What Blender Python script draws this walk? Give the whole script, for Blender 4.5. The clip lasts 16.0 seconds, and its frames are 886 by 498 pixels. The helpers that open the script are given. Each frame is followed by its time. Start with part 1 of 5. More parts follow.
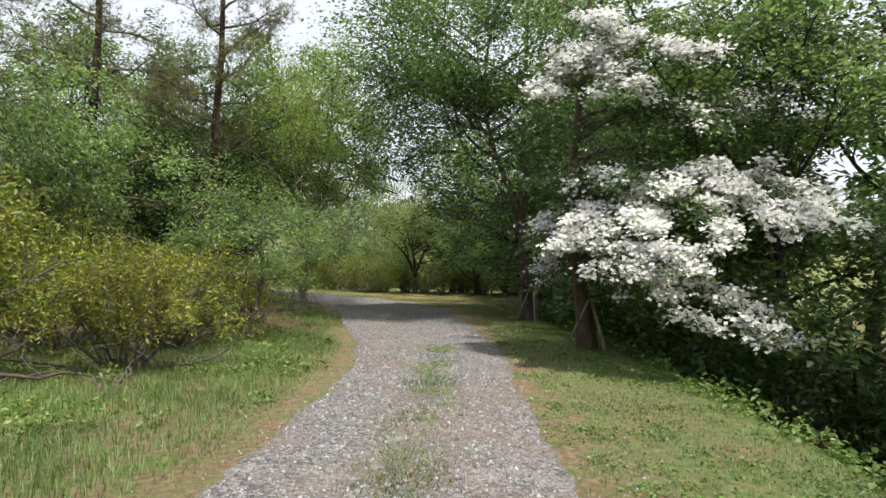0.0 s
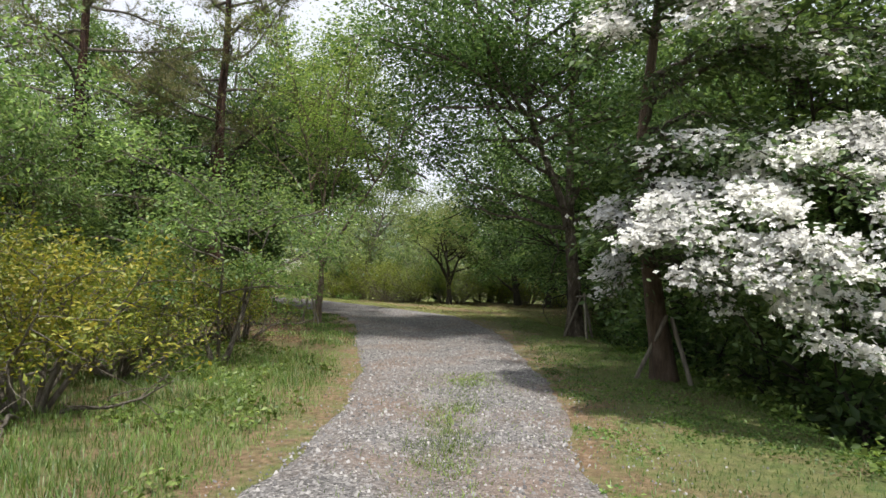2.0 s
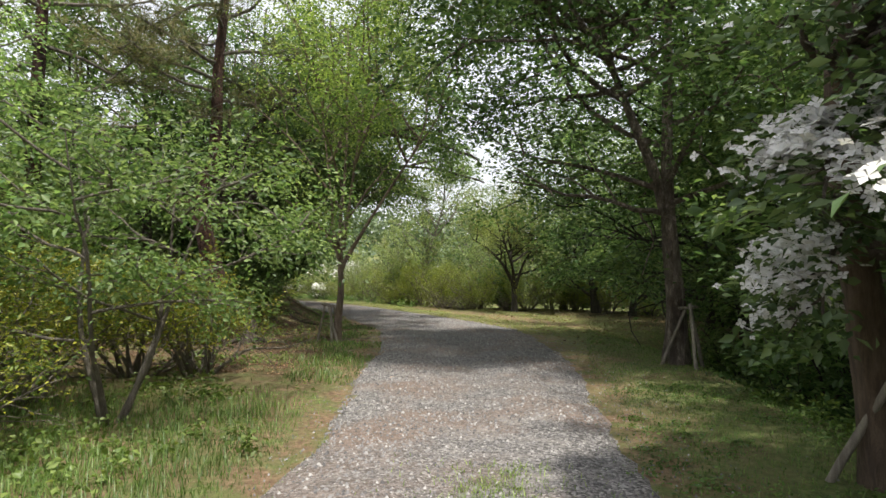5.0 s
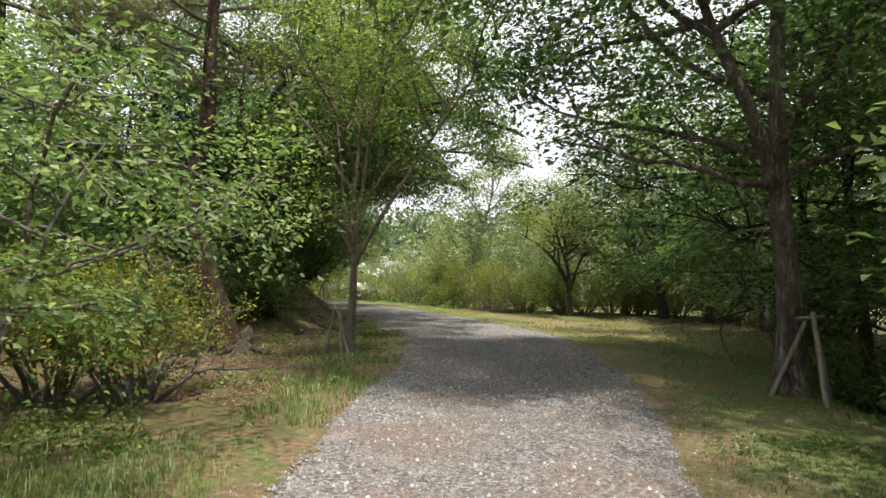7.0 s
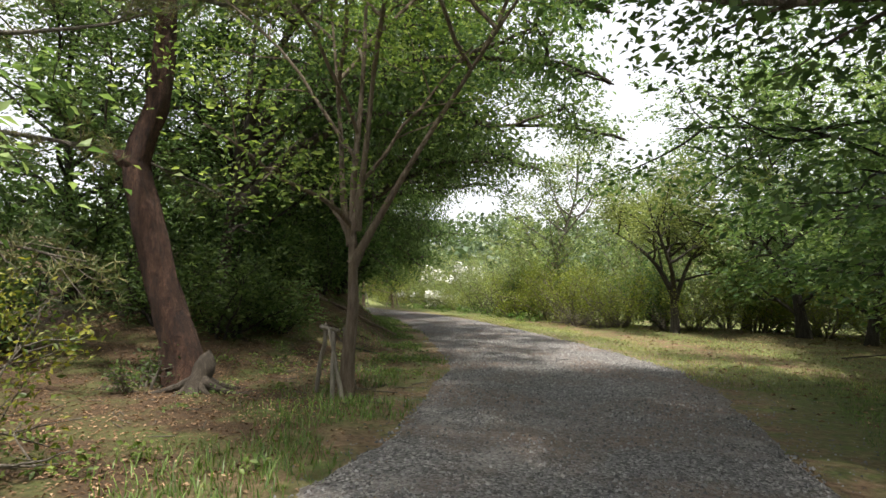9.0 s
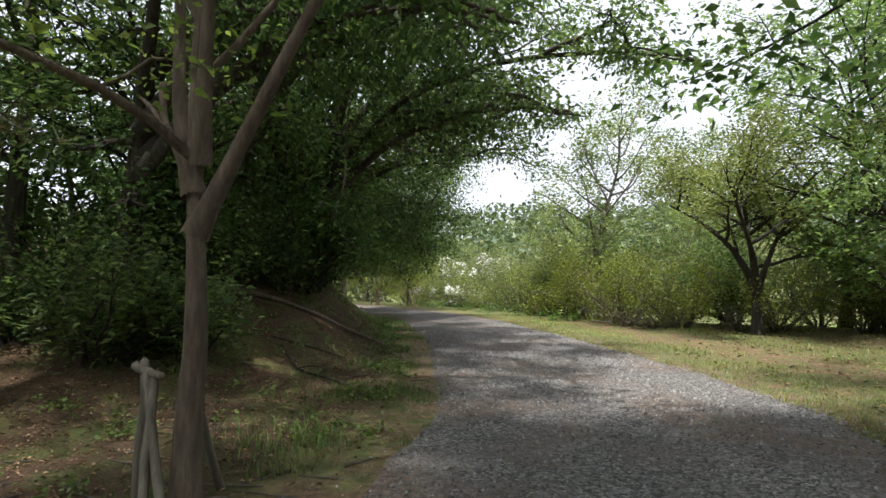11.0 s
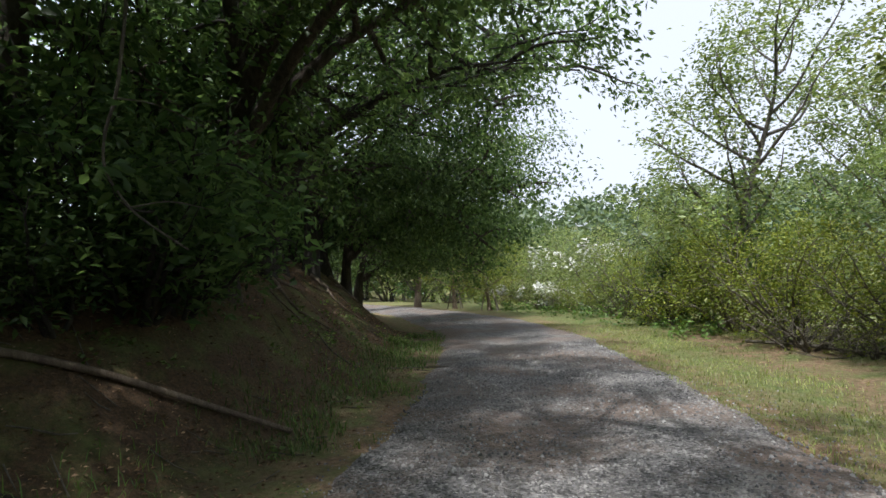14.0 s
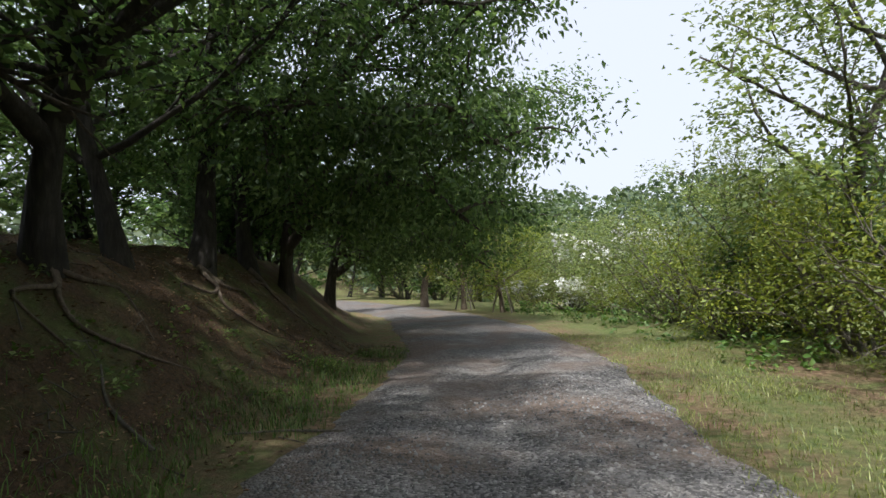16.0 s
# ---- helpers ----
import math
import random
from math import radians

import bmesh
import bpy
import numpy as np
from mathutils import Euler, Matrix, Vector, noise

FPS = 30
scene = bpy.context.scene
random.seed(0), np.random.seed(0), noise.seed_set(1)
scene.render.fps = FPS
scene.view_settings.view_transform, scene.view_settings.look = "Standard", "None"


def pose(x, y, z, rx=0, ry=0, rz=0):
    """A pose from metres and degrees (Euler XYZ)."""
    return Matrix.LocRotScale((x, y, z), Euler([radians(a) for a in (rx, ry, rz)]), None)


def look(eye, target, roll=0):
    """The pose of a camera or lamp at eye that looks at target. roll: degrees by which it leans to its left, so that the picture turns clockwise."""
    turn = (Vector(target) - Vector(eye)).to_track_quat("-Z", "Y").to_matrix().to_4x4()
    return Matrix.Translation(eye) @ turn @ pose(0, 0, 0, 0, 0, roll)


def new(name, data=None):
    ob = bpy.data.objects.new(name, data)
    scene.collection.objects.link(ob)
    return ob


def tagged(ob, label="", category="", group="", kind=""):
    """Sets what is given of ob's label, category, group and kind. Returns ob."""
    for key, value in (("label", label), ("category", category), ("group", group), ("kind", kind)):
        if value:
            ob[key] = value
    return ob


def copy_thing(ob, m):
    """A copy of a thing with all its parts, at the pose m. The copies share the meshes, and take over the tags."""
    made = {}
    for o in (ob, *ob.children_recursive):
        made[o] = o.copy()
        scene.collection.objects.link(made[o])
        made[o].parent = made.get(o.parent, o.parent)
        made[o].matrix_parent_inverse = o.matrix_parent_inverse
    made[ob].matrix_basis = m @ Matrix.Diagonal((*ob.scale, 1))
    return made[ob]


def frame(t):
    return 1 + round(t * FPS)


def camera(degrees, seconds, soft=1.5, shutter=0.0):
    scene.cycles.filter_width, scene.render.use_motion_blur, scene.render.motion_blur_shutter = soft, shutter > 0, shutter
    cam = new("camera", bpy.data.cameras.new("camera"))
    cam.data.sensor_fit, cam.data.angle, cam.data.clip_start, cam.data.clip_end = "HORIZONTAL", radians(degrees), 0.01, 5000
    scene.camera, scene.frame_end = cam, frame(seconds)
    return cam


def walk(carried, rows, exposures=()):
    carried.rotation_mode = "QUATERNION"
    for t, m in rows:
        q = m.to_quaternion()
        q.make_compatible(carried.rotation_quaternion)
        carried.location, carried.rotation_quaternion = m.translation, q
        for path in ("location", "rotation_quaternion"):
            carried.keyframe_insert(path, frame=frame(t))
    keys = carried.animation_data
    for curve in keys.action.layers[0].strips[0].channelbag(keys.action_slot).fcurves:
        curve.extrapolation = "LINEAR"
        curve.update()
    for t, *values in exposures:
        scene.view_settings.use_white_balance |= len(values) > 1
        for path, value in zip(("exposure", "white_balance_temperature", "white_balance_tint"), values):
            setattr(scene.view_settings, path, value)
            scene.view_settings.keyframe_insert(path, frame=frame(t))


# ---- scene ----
cam = camera(72.9, 16.0)
PATH = [
    (0, (2.204, -1.074, 1.513), (2.131, 0.924, 1.576), 1.0),
    (0.5, (2.229, -0.389, 1.488), (2.126, 1.607, 1.568), 1.0),
    (1, (2.286, 0.279, 1.504), (2.149, 2.273, 1.595), 1.1),
    (1.5, (2.283, 0.925, 1.491), (2.104, 2.914, 1.592), 1.0),
    (2, (2.261, 1.613, 1.456), (2.057, 3.6, 1.548), 1.0),
    (2.5, (2.246, 2.281, 1.474), (2.016, 4.266, 1.562), 0.8),
    (3, (2.289, 3.001, 1.463), (2.032, 4.983, 1.551), 0.8),
    (3.5, (2.347, 3.659, 1.461), (2.044, 5.634, 1.556), 0.7),
    (4, (2.421, 4.329, 1.477), (2.066, 6.294, 1.581), 0.6),
    (4.2, (2.452, 4.59, 1.508), (2.075, 6.551, 1.613), 0.5),
    (6.3, (2.255, 7.472, 1.491), (1.687, 9.387, 1.574), 1.0),
    (6.5, (2.243, 7.73, 1.448), (1.654, 9.639, 1.538), 0.9),
    (7, (2.194, 8.359, 1.471), (1.563, 10.255, 1.568), 0.8),
    (7.5, (2.19, 9.087, 1.493), (1.501, 10.962, 1.594), 0.7),
    (8, (2.025, 10.058, 1.478), (1.258, 11.901, 1.601), 0.9),
    (8.5, (1.783, 11.189, 1.438), (0.912, 12.985, 1.557), 0.7),
    (9, (1.514, 12.307, 1.445), (0.608, 14.087, 1.564), 0.9),
    (9.5, (1.237, 13.468, 1.401), (0.291, 15.225, 1.532), 0.7),
    (10, (0.916, 14.577, 1.396), (-0.06, 16.319, 1.517), 0.4),
    (12.3, (-0.726, 18.691, 1.537), (-1.781, 20.388, 1.62), -2.0),
    (12.5, (-0.808, 19.198, 1.568), (-1.89, 20.879, 1.644), -2.1),
    (13, (-1.063, 20.495, 1.539), (-2.227, 22.12, 1.616), -2.1),
    (13.5, (-1.451, 21.734, 1.534), (-2.711, 23.285, 1.621), -2.2),
    (14, (-1.929, 22.952, 1.506), (-3.262, 24.44, 1.599), -2.6),
    (14.5, (-2.393, 24.141, 1.455), (-3.745, 25.614, 1.519), -2.6),
    (15, (-2.835, 25.245, 1.444), (-4.213, 26.691, 1.529), -2.6),
    (15.5, (-3.363, 26.293, 1.418), (-4.766, 27.716, 1.512), -2.6),
    (16, (-3.982, 27.278, 1.393), (-5.417, 28.669, 1.478), -2.7),
]
walk(cam, [(t, look(eye, target, roll)) for t, eye, target, roll in PATH],
     exposures=[(0, 0.32, 6350, 10), (4, 0.4, 6450, 10), (7, 0.68, 6600, 10), (9.5, 0.68, 6600, 10), (10.2, 0.62, 6500, 10), (12.3, 0.4, 5950, 10), (14.5, 0.27, 5950, 10),
                (16, 0.2, 6000, 10)])

# ---- light ----
SUN = Vector((0.20, -0.26, 0.94)).normalized()
world = bpy.data.worlds.new("sky")
scene.world = world
world.use_nodes = True
wt = world.node_tree
wt.nodes.clear()
sky = wt.nodes.new("ShaderNodeTexSky")
sky.sky_type = "NISHITA"
sky.sun_disc = False
sky.sun_elevation = math.asin(SUN.z)
sky.sun_rotation = math.atan2(SUN.x, SUN.y)
sky.air_density, sky.dust_density, sky.ozone_density = 1.0, 4.0, 1.0
veil = wt.nodes.new("ShaderNodeMix")
veil.data_type = "RGBA"
veil.inputs[0].default_value = 0.78
veil.inputs[7].default_value = (9.6, 9.7, 10.5, 1)
back = wt.nodes.new("ShaderNodeBackground")
back.inputs["Strength"].default_value = 0.10
wout = wt.nodes.new("ShaderNodeOutputWorld")
wt.links.new(sky.outputs[0], veil.inputs[6])
wt.links.new(veil.outputs[2], back.inputs["Color"])
wt.links.new(back.outputs[0], wout.inputs["Surface"])
lamp = bpy.data.lights.new("sun", "SUN")
lamp.energy, lamp.angle, lamp.color = 4.4, radians(1.6), (1.0, 0.95, 0.86)
sun = new("sun", lamp)
sun.matrix_world = look((0, 0, 30), Vector((0, 0, 30)) - SUN)


# ---- mesh helpers ----
def fast_mesh(name, verts, faces, smooth=False):
    verts = np.asarray(verts, np.float32).reshape(-1, 3)
    faces = np.asarray(faces, np.int32)
    n, k = faces.shape
    me = bpy.data.meshes.new(name)
    me.vertices.add(len(verts))
    me.vertices.foreach_set("co", verts.ravel())
    me.loops.add(n * k)
    me.loops.foreach_set("vertex_index", faces.ravel())
    me.polygons.add(n)
    me.polygons.foreach_set("loop_start", np.arange(0, n * k, k, dtype=np.int32))
    if smooth:
        me.polygons.foreach_set("use_smooth", np.ones(n, bool))
    me.update(calc_edges=True)
    return me


def part(name, me, material, parent=None, label=""):
    ob = new(name, me)
    if material and not me.materials:
        me.materials.append(material)
    ob.parent = parent
    return tagged(ob, label)


def thing(name, label, category, group=""):
    return tagged(new(name), label, category, group)


def unit(v):
    return v / np.maximum(np.linalg.norm(v, axis=-1, keepdims=True), 1e-9)


class Wood:
    """Tapered round limbs gathered into one mesh."""

    def __init__(self):
        self.v, self.f, self.n = [], [], 0

    def tube(self, pts, radii, sides=7, lump=0.0, rng=None):
        pts, radii = np.asarray(pts, float), np.asarray(radii, float)
        tang = unit(np.gradient(pts, axis=0))
        ref = np.where(np.abs(tang[:, 2:3]) > 0.85, [[1.0, 0, 0]], [[0, 0, 1.0]])
        a = unit(np.cross(tang, ref))
        b = np.cross(tang, a)
        if len(a) > 1:
            for i in range(1, len(a)):
                u = a[i - 1] - tang[i] * np.dot(a[i - 1], tang[i])
                a[i] = u / max(np.linalg.norm(u), 1e-9)
                b[i] = np.cross(tang[i], a[i])
        ang = np.linspace(0, 2 * np.pi, sides, endpoint=False)
        r = radii[:, None] * np.ones(sides)
        if lump and rng is not None:
            r = r * (1 + lump * rng.normal(size=r.shape)) * (1 + lump * rng.normal(size=(1, sides)))
        ring = pts[:, None] + r[..., None] * (a[:, None] * np.cos(ang)[None, :, None] + b[:, None] * np.sin(ang)[None, :, None])
        k = len(pts)
        idx = self.n + np.arange(k * sides).reshape(k, sides)
        nxt = np.roll(idx, -1, axis=1)
        self.f.append(np.stack([idx[:-1], nxt[:-1], nxt[1:], idx[1:]], -1).reshape(-1, 4))
        self.v.append(ring.reshape(-1, 3))
        tip = self.n + k * sides
        self.v.append(pts[-1:] + tang[-1:] * radii[-1])
        last = idx[-1]
        self.f.append(np.stack([last, np.roll(last, -1), np.full(sides, tip), np.full(sides, tip)], -1))
        self.n += k * sides + 1

    def mesh(self, name):
        f = np.concatenate(self.f)
        me = bpy.data.meshes.new(name)
        v = np.concatenate(self.v)
        me.from_pydata(v.tolist(), [], [q[:3] if q[2] == q[3] else q for q in f.tolist()])
        me.polygons.foreach_set("use_smooth", np.ones(len(me.polygons), bool))
        return me


def bough(rng, start, way, length, steps, wander, lift):
    """A wandering line of points from start along way."""
    p, d = np.array(start, float), unit(np.array(way, float))
    out, seg = [p.copy()], length / steps
    for i in range(steps):
        d = unit(d + rng.normal(size=3) * wander + np.array([0, 0, lift / steps]))
        p = p + d * seg
        out.append(p.copy())
    return np.array(out)


def line3(*pts):
    """A smooth run of points through the given ones."""
    pts = np.array(pts, float)
    t = np.linspace(0, 1, len(pts))
    u = np.linspace(0, 1, (len(pts) - 1) * 3 + 1)
    raw = np.stack([np.interp(u, t, pts[:, k]) for k in range(3)], 1)
    soft = raw.copy()
    soft[1:-1] = (raw[:-2] + 2 * raw[1:-1] + raw[2:]) / 4
    return soft


def leaf_mesh(name, rng, anchors, ways, size, wide=0.5, flat=0.6, droop=0.25, fold=0.12):
    """Folded rhombic leaves: one at each anchor, along ways as far as flat and droop let them."""
    n = len(anchors)
    d = unit(ways + rng.normal(size=(n, 3)) * 0.75)
    d[:, 2] = d[:, 2] * (1 - flat) - droop * rng.random(n)
    d = unit(d)
    up = unit(np.array([0, 0, 1.0]) * (0.4 + flat) + rng.normal(size=(n, 3)) * (1.05 - flat * 0.7))
    s = unit(np.cross(d, up))
    nn = np.cross(s, d)
    L = size * (0.6 + 0.8 * rng.random(n))[:, None]
    v = np.stack([anchors, anchors + d * L * 0.45 + s * L * wide * 0.5 + nn * L * fold, anchors + d * L - nn * L * 0.06,
                  anchors + d * L * 0.45 - s * L * wide * 0.5 + nn * L * fold], 1).reshape(-1, 3)
    i = np.arange(n)[:, None] * 4
    f = np.concatenate([i + [0, 1, 2], i + [0, 2, 3]], 1).reshape(-1, 3)
    return fast_mesh(name, v, f)


def flower_mesh(name, rng, anchors, size, tilt=0.45, lean=(0, 0, 0)):
    """Four pointed white bracts to each flower."""
    n = len(anchors)
    up = unit(np.array([0, 0, 1.0]) + np.array(lean) + rng.normal(size=(n, 3)) * tilt)
    a = unit(np.cross(up, rng.normal(size=(n, 3))))
    b = np.cross(up, a)
    L = size * 0.5 * (0.75 + 0.5 * rng.random(n))[:, None]
    vs = []
    for k in range(4):
        c, s = (a, b, -a, -b)[k], (b, -a, -b, a)[k]
        vs += [anchors - up * 0.004, anchors + c * L * 0.55 + s * L * 0.42 + up * L * 0.16, anchors + c * L + up * L * 0.02,
               anchors + c * L * 0.55 - s * L * 0.42 + up * L * 0.16]
    v = np.stack(vs, 1).reshape(-1, 3)
    i = np.arange(n * 4)[:, None] * 4
    return fast_mesh(name, v, np.concatenate([i + [0, 1, 2], i + [0, 2, 3]], 1).reshape(-1, 3))


# ---- materials ----
def material(name):
    m = bpy.data.materials.new(name)
    m.use_nodes = True
    nt = m.node_tree
    return m, nt, nt.nodes["Principled BSDF"], nt.nodes["Material Output"]


def node(nt, kind, **values):
    nd = nt.nodes.new(kind)
    for key, value in values.items():
        nd.inputs[key.replace("_", " ")].default_value = value
    return nd


def ramp(nt, source, stops):
    r = nt.nodes.new("ShaderNodeValToRGB")
    while len(r.color_ramp.elements) < len(stops):
        r.color_ramp.elements.new(0.5)
    for e, (at, col) in zip(r.color_ramp.elements, stops):
        e.position, e.color = at, (*col, 1) if len(col) == 3 else col
    nt.links.new(source, r.inputs[0])
    return r.outputs[0]


def blend(nt, factor, a, b):
    mx = nt.nodes.new("ShaderNodeMix")
    mx.data_type = "RGBA"
    for value, slot in ((factor, 0), (a, 6), (b, 7)):
        if isinstance(value, (int, float)):
            mx.inputs[slot].default_value = value
        elif isinstance(value, tuple):
            mx.inputs[slot].default_value = (*value, 1)
        else:
            nt.links.new(value, mx.inputs[slot])
    return mx.outputs[2]


def leaf_material(name, dark, mid, light, through_light=0.35, rough=0.45, tint=(1.25, 1.2, 0.72)):
    m, nt, bsdf, out = material(name)
    geo = nt.nodes.new("ShaderNodeNewGeometry")
    info = nt.nodes.new("ShaderNodeObjectInfo")
    col = ramp(nt, geo.outputs["Random Per Island"], [(0.0, dark), (0.45, mid), (0.85, light), (1.0, tuple(c * 1.25 for c in light))])
    pos = nt.nodes.new("ShaderNodeTexCoord")
    nz = node(nt, "ShaderNodeTexNoise", Scale=0.55, Detail=2.0)
    nt.links.new(pos.outputs["Object"], nz.inputs["Vector"])
    hsv = nt.nodes.new("ShaderNodeHueSaturation")
    mr = node(nt, "ShaderNodeMapRange", To_Min=0.7, To_Max=1.35)
    mr.inputs["From Min"].default_value, mr.inputs["From Max"].default_value = 0.35, 0.65
    nt.links.new(nz.outputs["Fac"], mr.inputs["Value"])
    nt.links.new(mr.outputs[0], hsv.inputs["Value"])
    hr = node(nt, "ShaderNodeMapRange", To_Min=0.485, To_Max=0.512)
    nt.links.new(info.outputs["Random"], hr.inputs["Value"])
    nt.links.new(hr.outputs[0], hsv.inputs["Hue"])
    nt.links.new(col, hsv.inputs["Color"])
    nt.links.new(hsv.outputs[0], bsdf.inputs["Base Color"])
    bsdf.inputs["Roughness"].default_value = rough
    tr = nt.nodes.new("ShaderNodeBsdfTranslucent")
    warm = nt.nodes.new("ShaderNodeMix")
    warm.data_type, warm.blend_type = "RGBA", "MULTIPLY"
    warm.inputs[0].default_value = 1.0
    warm.inputs[7].default_value = (*tint, 1)
    nt.links.new(hsv.outputs[0], warm.inputs[6])
    nt.links.new(warm.outputs[2], tr.inputs["Color"])
    ms = nt.nodes.new("ShaderNodeMixShader")
    ms.inputs[0].default_value = through_light
    nt.links.new(bsdf.outputs[0], ms.inputs[1])
    nt.links.new(tr.outputs[0], ms.inputs[2])
    nt.links.new(ms.outputs[0], out.inputs["Surface"])
    return m


def bark_material(name, dark, mid, light, scale=6.0, stretch=0.18, depth=0.6):
    m, nt, bsdf, out = material(name)
    tc = nt.nodes.new("ShaderNodeTexCoord")
    mp = nt.nodes.new("ShaderNodeMapping")
    mp.inputs["Scale"].default_value = (1, 1, stretch)
    nt.links.new(tc.outputs["Object"], mp.inputs["Vector"])
    n1 = node(nt, "ShaderNodeTexNoise", Scale=scale * 3, Detail=6.0, Roughness=0.7)
    n2 = node(nt, "ShaderNodeTexNoise", Scale=1.3, Detail=3.0)
    nt.links.new(mp.outputs[0], n1.inputs["Vector"])
    nt.links.new(tc.outputs["Object"], n2.inputs["Vector"])
    c1 = ramp(nt, n1.outputs["Fac"], [(0.36, dark), (0.5, mid), (0.64, light)])
    c2 = ramp(nt, n2.outputs["Fac"], [(0.35, tuple(c * 0.6 for c in mid)), (0.65, light)])
    vo = node(nt, "ShaderNodeTexVoronoi", Scale=scale * 6.5)
    vo.feature = "DISTANCE_TO_EDGE"
    wob = nt.nodes.new("ShaderNodeMix")
    wob.data_type, wob.blend_type = "RGBA", "ADD"
    wob.inputs[0].default_value = 0.4
    nt.links.new(mp.outputs[0], wob.inputs[6])
    nt.links.new(n1.outputs["Color"], wob.inputs[7])
    nt.links.new(wob.outputs[2], vo.inputs["Vector"])
    crack = ramp(nt, vo.outputs["Distance"], [(0.0, (0.6, 0.6, 0.6)), (0.16, (0, 0, 0))])
    nt.links.new(blend(nt, crack, blend(nt, 0.35, c1, c2), dark), bsdf.inputs["Base Color"])
    bsdf.inputs["Roughness"].default_value = 0.9
    high = nt.nodes.new("ShaderNodeMath")
    high.operation = "SUBTRACT"
    nt.links.new(n1.outputs["Fac"], high.inputs[0])
    nt.links.new(crack, high.inputs[1])
    bp = nt.nodes.new("ShaderNodeBump")
    bp.inputs["Strength"].default_value, bp.inputs["Distance"].default_value = depth, 0.06
    nt.links.new(high.outputs[0], bp.inputs["Height"])
    nt.links.new(bp.outputs[0], bsdf.inputs["Normal"])
    return m


LEAF_TREE = leaf_material("leaf_fresh_green", (0.05, 0.095, 0.032), (0.105, 0.18, 0.062), (0.19, 0.27, 0.10), 0.48, tint=(1.2, 1.2, 0.8))
LEAF_BANK = leaf_material("leaf_deep_green", (0.055, 0.10, 0.042), (0.105, 0.175, 0.067), (0.17, 0.25, 0.097), 0.64, tint=(1.2, 1.2, 0.8))
LEAF_SHRUB = leaf_material("leaf_yellow_green", (0.085, 0.135, 0.025), (0.17, 0.22, 0.035), (0.33, 0.32, 0.05), 0.4)
LEAF_SAPLING = leaf_material("leaf_soft_green", (0.075, 0.14, 0.042), (0.155, 0.245, 0.08), (0.265, 0.35, 0.14), 0.56, tint=(1.2, 1.2, 0.8))
LEAF_DOGWOOD = leaf_material("leaf_dogwood", (0.05, 0.09, 0.035), (0.10, 0.16, 0.06), (0.17, 0.235, 0.10), 0.4)
LEAF_GREY = leaf_material("leaf_grey_green", (0.10, 0.155, 0.055), (0.185, 0.25, 0.09), (0.28, 0.34, 0.13), 0.42)
LEAF_GOLD = leaf_material("leaf_golden_green", (0.11, 0.16, 0.025), (0.21, 0.265, 0.04), (0.31, 0.34, 0.06), 0.4)
LEAF_LIGHT = leaf_material("leaf_light_green", (0.10, 0.18, 0.045), (0.19, 0.30, 0.08), (0.30, 0.40, 0.14), 0.6)
NEEDLE = leaf_material("pine_needles", (0.07, 0.09, 0.03), (0.13, 0.155, 0.05), (0.23, 0.21, 0.085), 0.15, 0.6)
BRACT = leaf_material("white_bracts", (0.66, 0.66, 0.60), (0.74, 0.735, 0.70), (0.64, 0.635, 0.61), 0.25, 0.6, (1.0, 1.0, 0.97))
GRASS = leaf_material("grass_blade", (0.06, 0.115, 0.022), (0.11, 0.19, 0.04), (0.185, 0.265, 0.07), 0.36)
GRASS_DRY = leaf_material("grass_dry_blade", (0.13, 0.18, 0.045), (0.22, 0.27, 0.075), (0.33, 0.34, 0.12), 0.35)
LITTER = leaf_material("dead_leaf", (0.09, 0.055, 0.03), (0.19, 0.115, 0.062), (0.37, 0.25, 0.15), 0.1, 0.8)
BARK_GREY = bark_material("bark_grey_brown", (0.035, 0.028, 0.022), (0.10, 0.08, 0.062), (0.20, 0.165, 0.13))
BARK_DARK = bark_material("bark_dark", (0.018, 0.015, 0.012), (0.05, 0.042, 0.034), (0.11, 0.095, 0.08))
BARK_RED = bark_material("bark_red_pine", (0.015, 0.009, 0.007), (0.095, 0.042, 0.026), (0.22, 0.115, 0.075), 3.4, 0.3, 1.0)
BARK_PALE = bark_material("bark_pale_tan", (0.10, 0.07, 0.05), (0.22, 0.165, 0.12), (0.36, 0.29, 0.22))
BARK_BROWN = bark_material("bark_warm_brown", (0.05, 0.034, 0.024), (0.145, 0.10, 0.07), (0.25, 0.18, 0.13))
BARK_TWIG = bark_material("twig_grey", (0.08, 0.065, 0.05), (0.17, 0.145, 0.115), (0.30, 0.27, 0.22))
BARK_PATCHY = bark_material("bark_flaking", (0.045, 0.032, 0.024), (0.15, 0.11, 0.08), (0.46, 0.39, 0.32), 3.0, 0.3, 1.0)
POLE = bark_material("weathered_pole", (0.11, 0.095, 0.075), (0.24, 0.21, 0.165), (0.38, 0.34, 0.28), 8.0, 0.06, 0.3)


# ---- the lie of the land ----
ROAD_L = np.array([(0.6, -30), (0.6, -6), (0.5, 3), (0.5, 8), (0.1, 10.5), (-0.8, 13.6), (-1.75, 17.6), (-3.15, 21.7), (-5.2, 25), (-7.85, 29),
                   (-12, 34), (-20, 40), (-34, 46), (-70, 56)], float)
ROAD_R = np.array([(3.0, -30), (2.9, -6), (2.9, 9), (2.6, 13), (2.0, 18), (0.55, 23.5), (-1.3, 26.2), (-2.95, 28.4), (-5.4, 31.3), (-8.5, 35),
                   (-12, 38.2), (-17, 41.5), (-24, 45), (-36, 49.5), (-71, 59)], float)


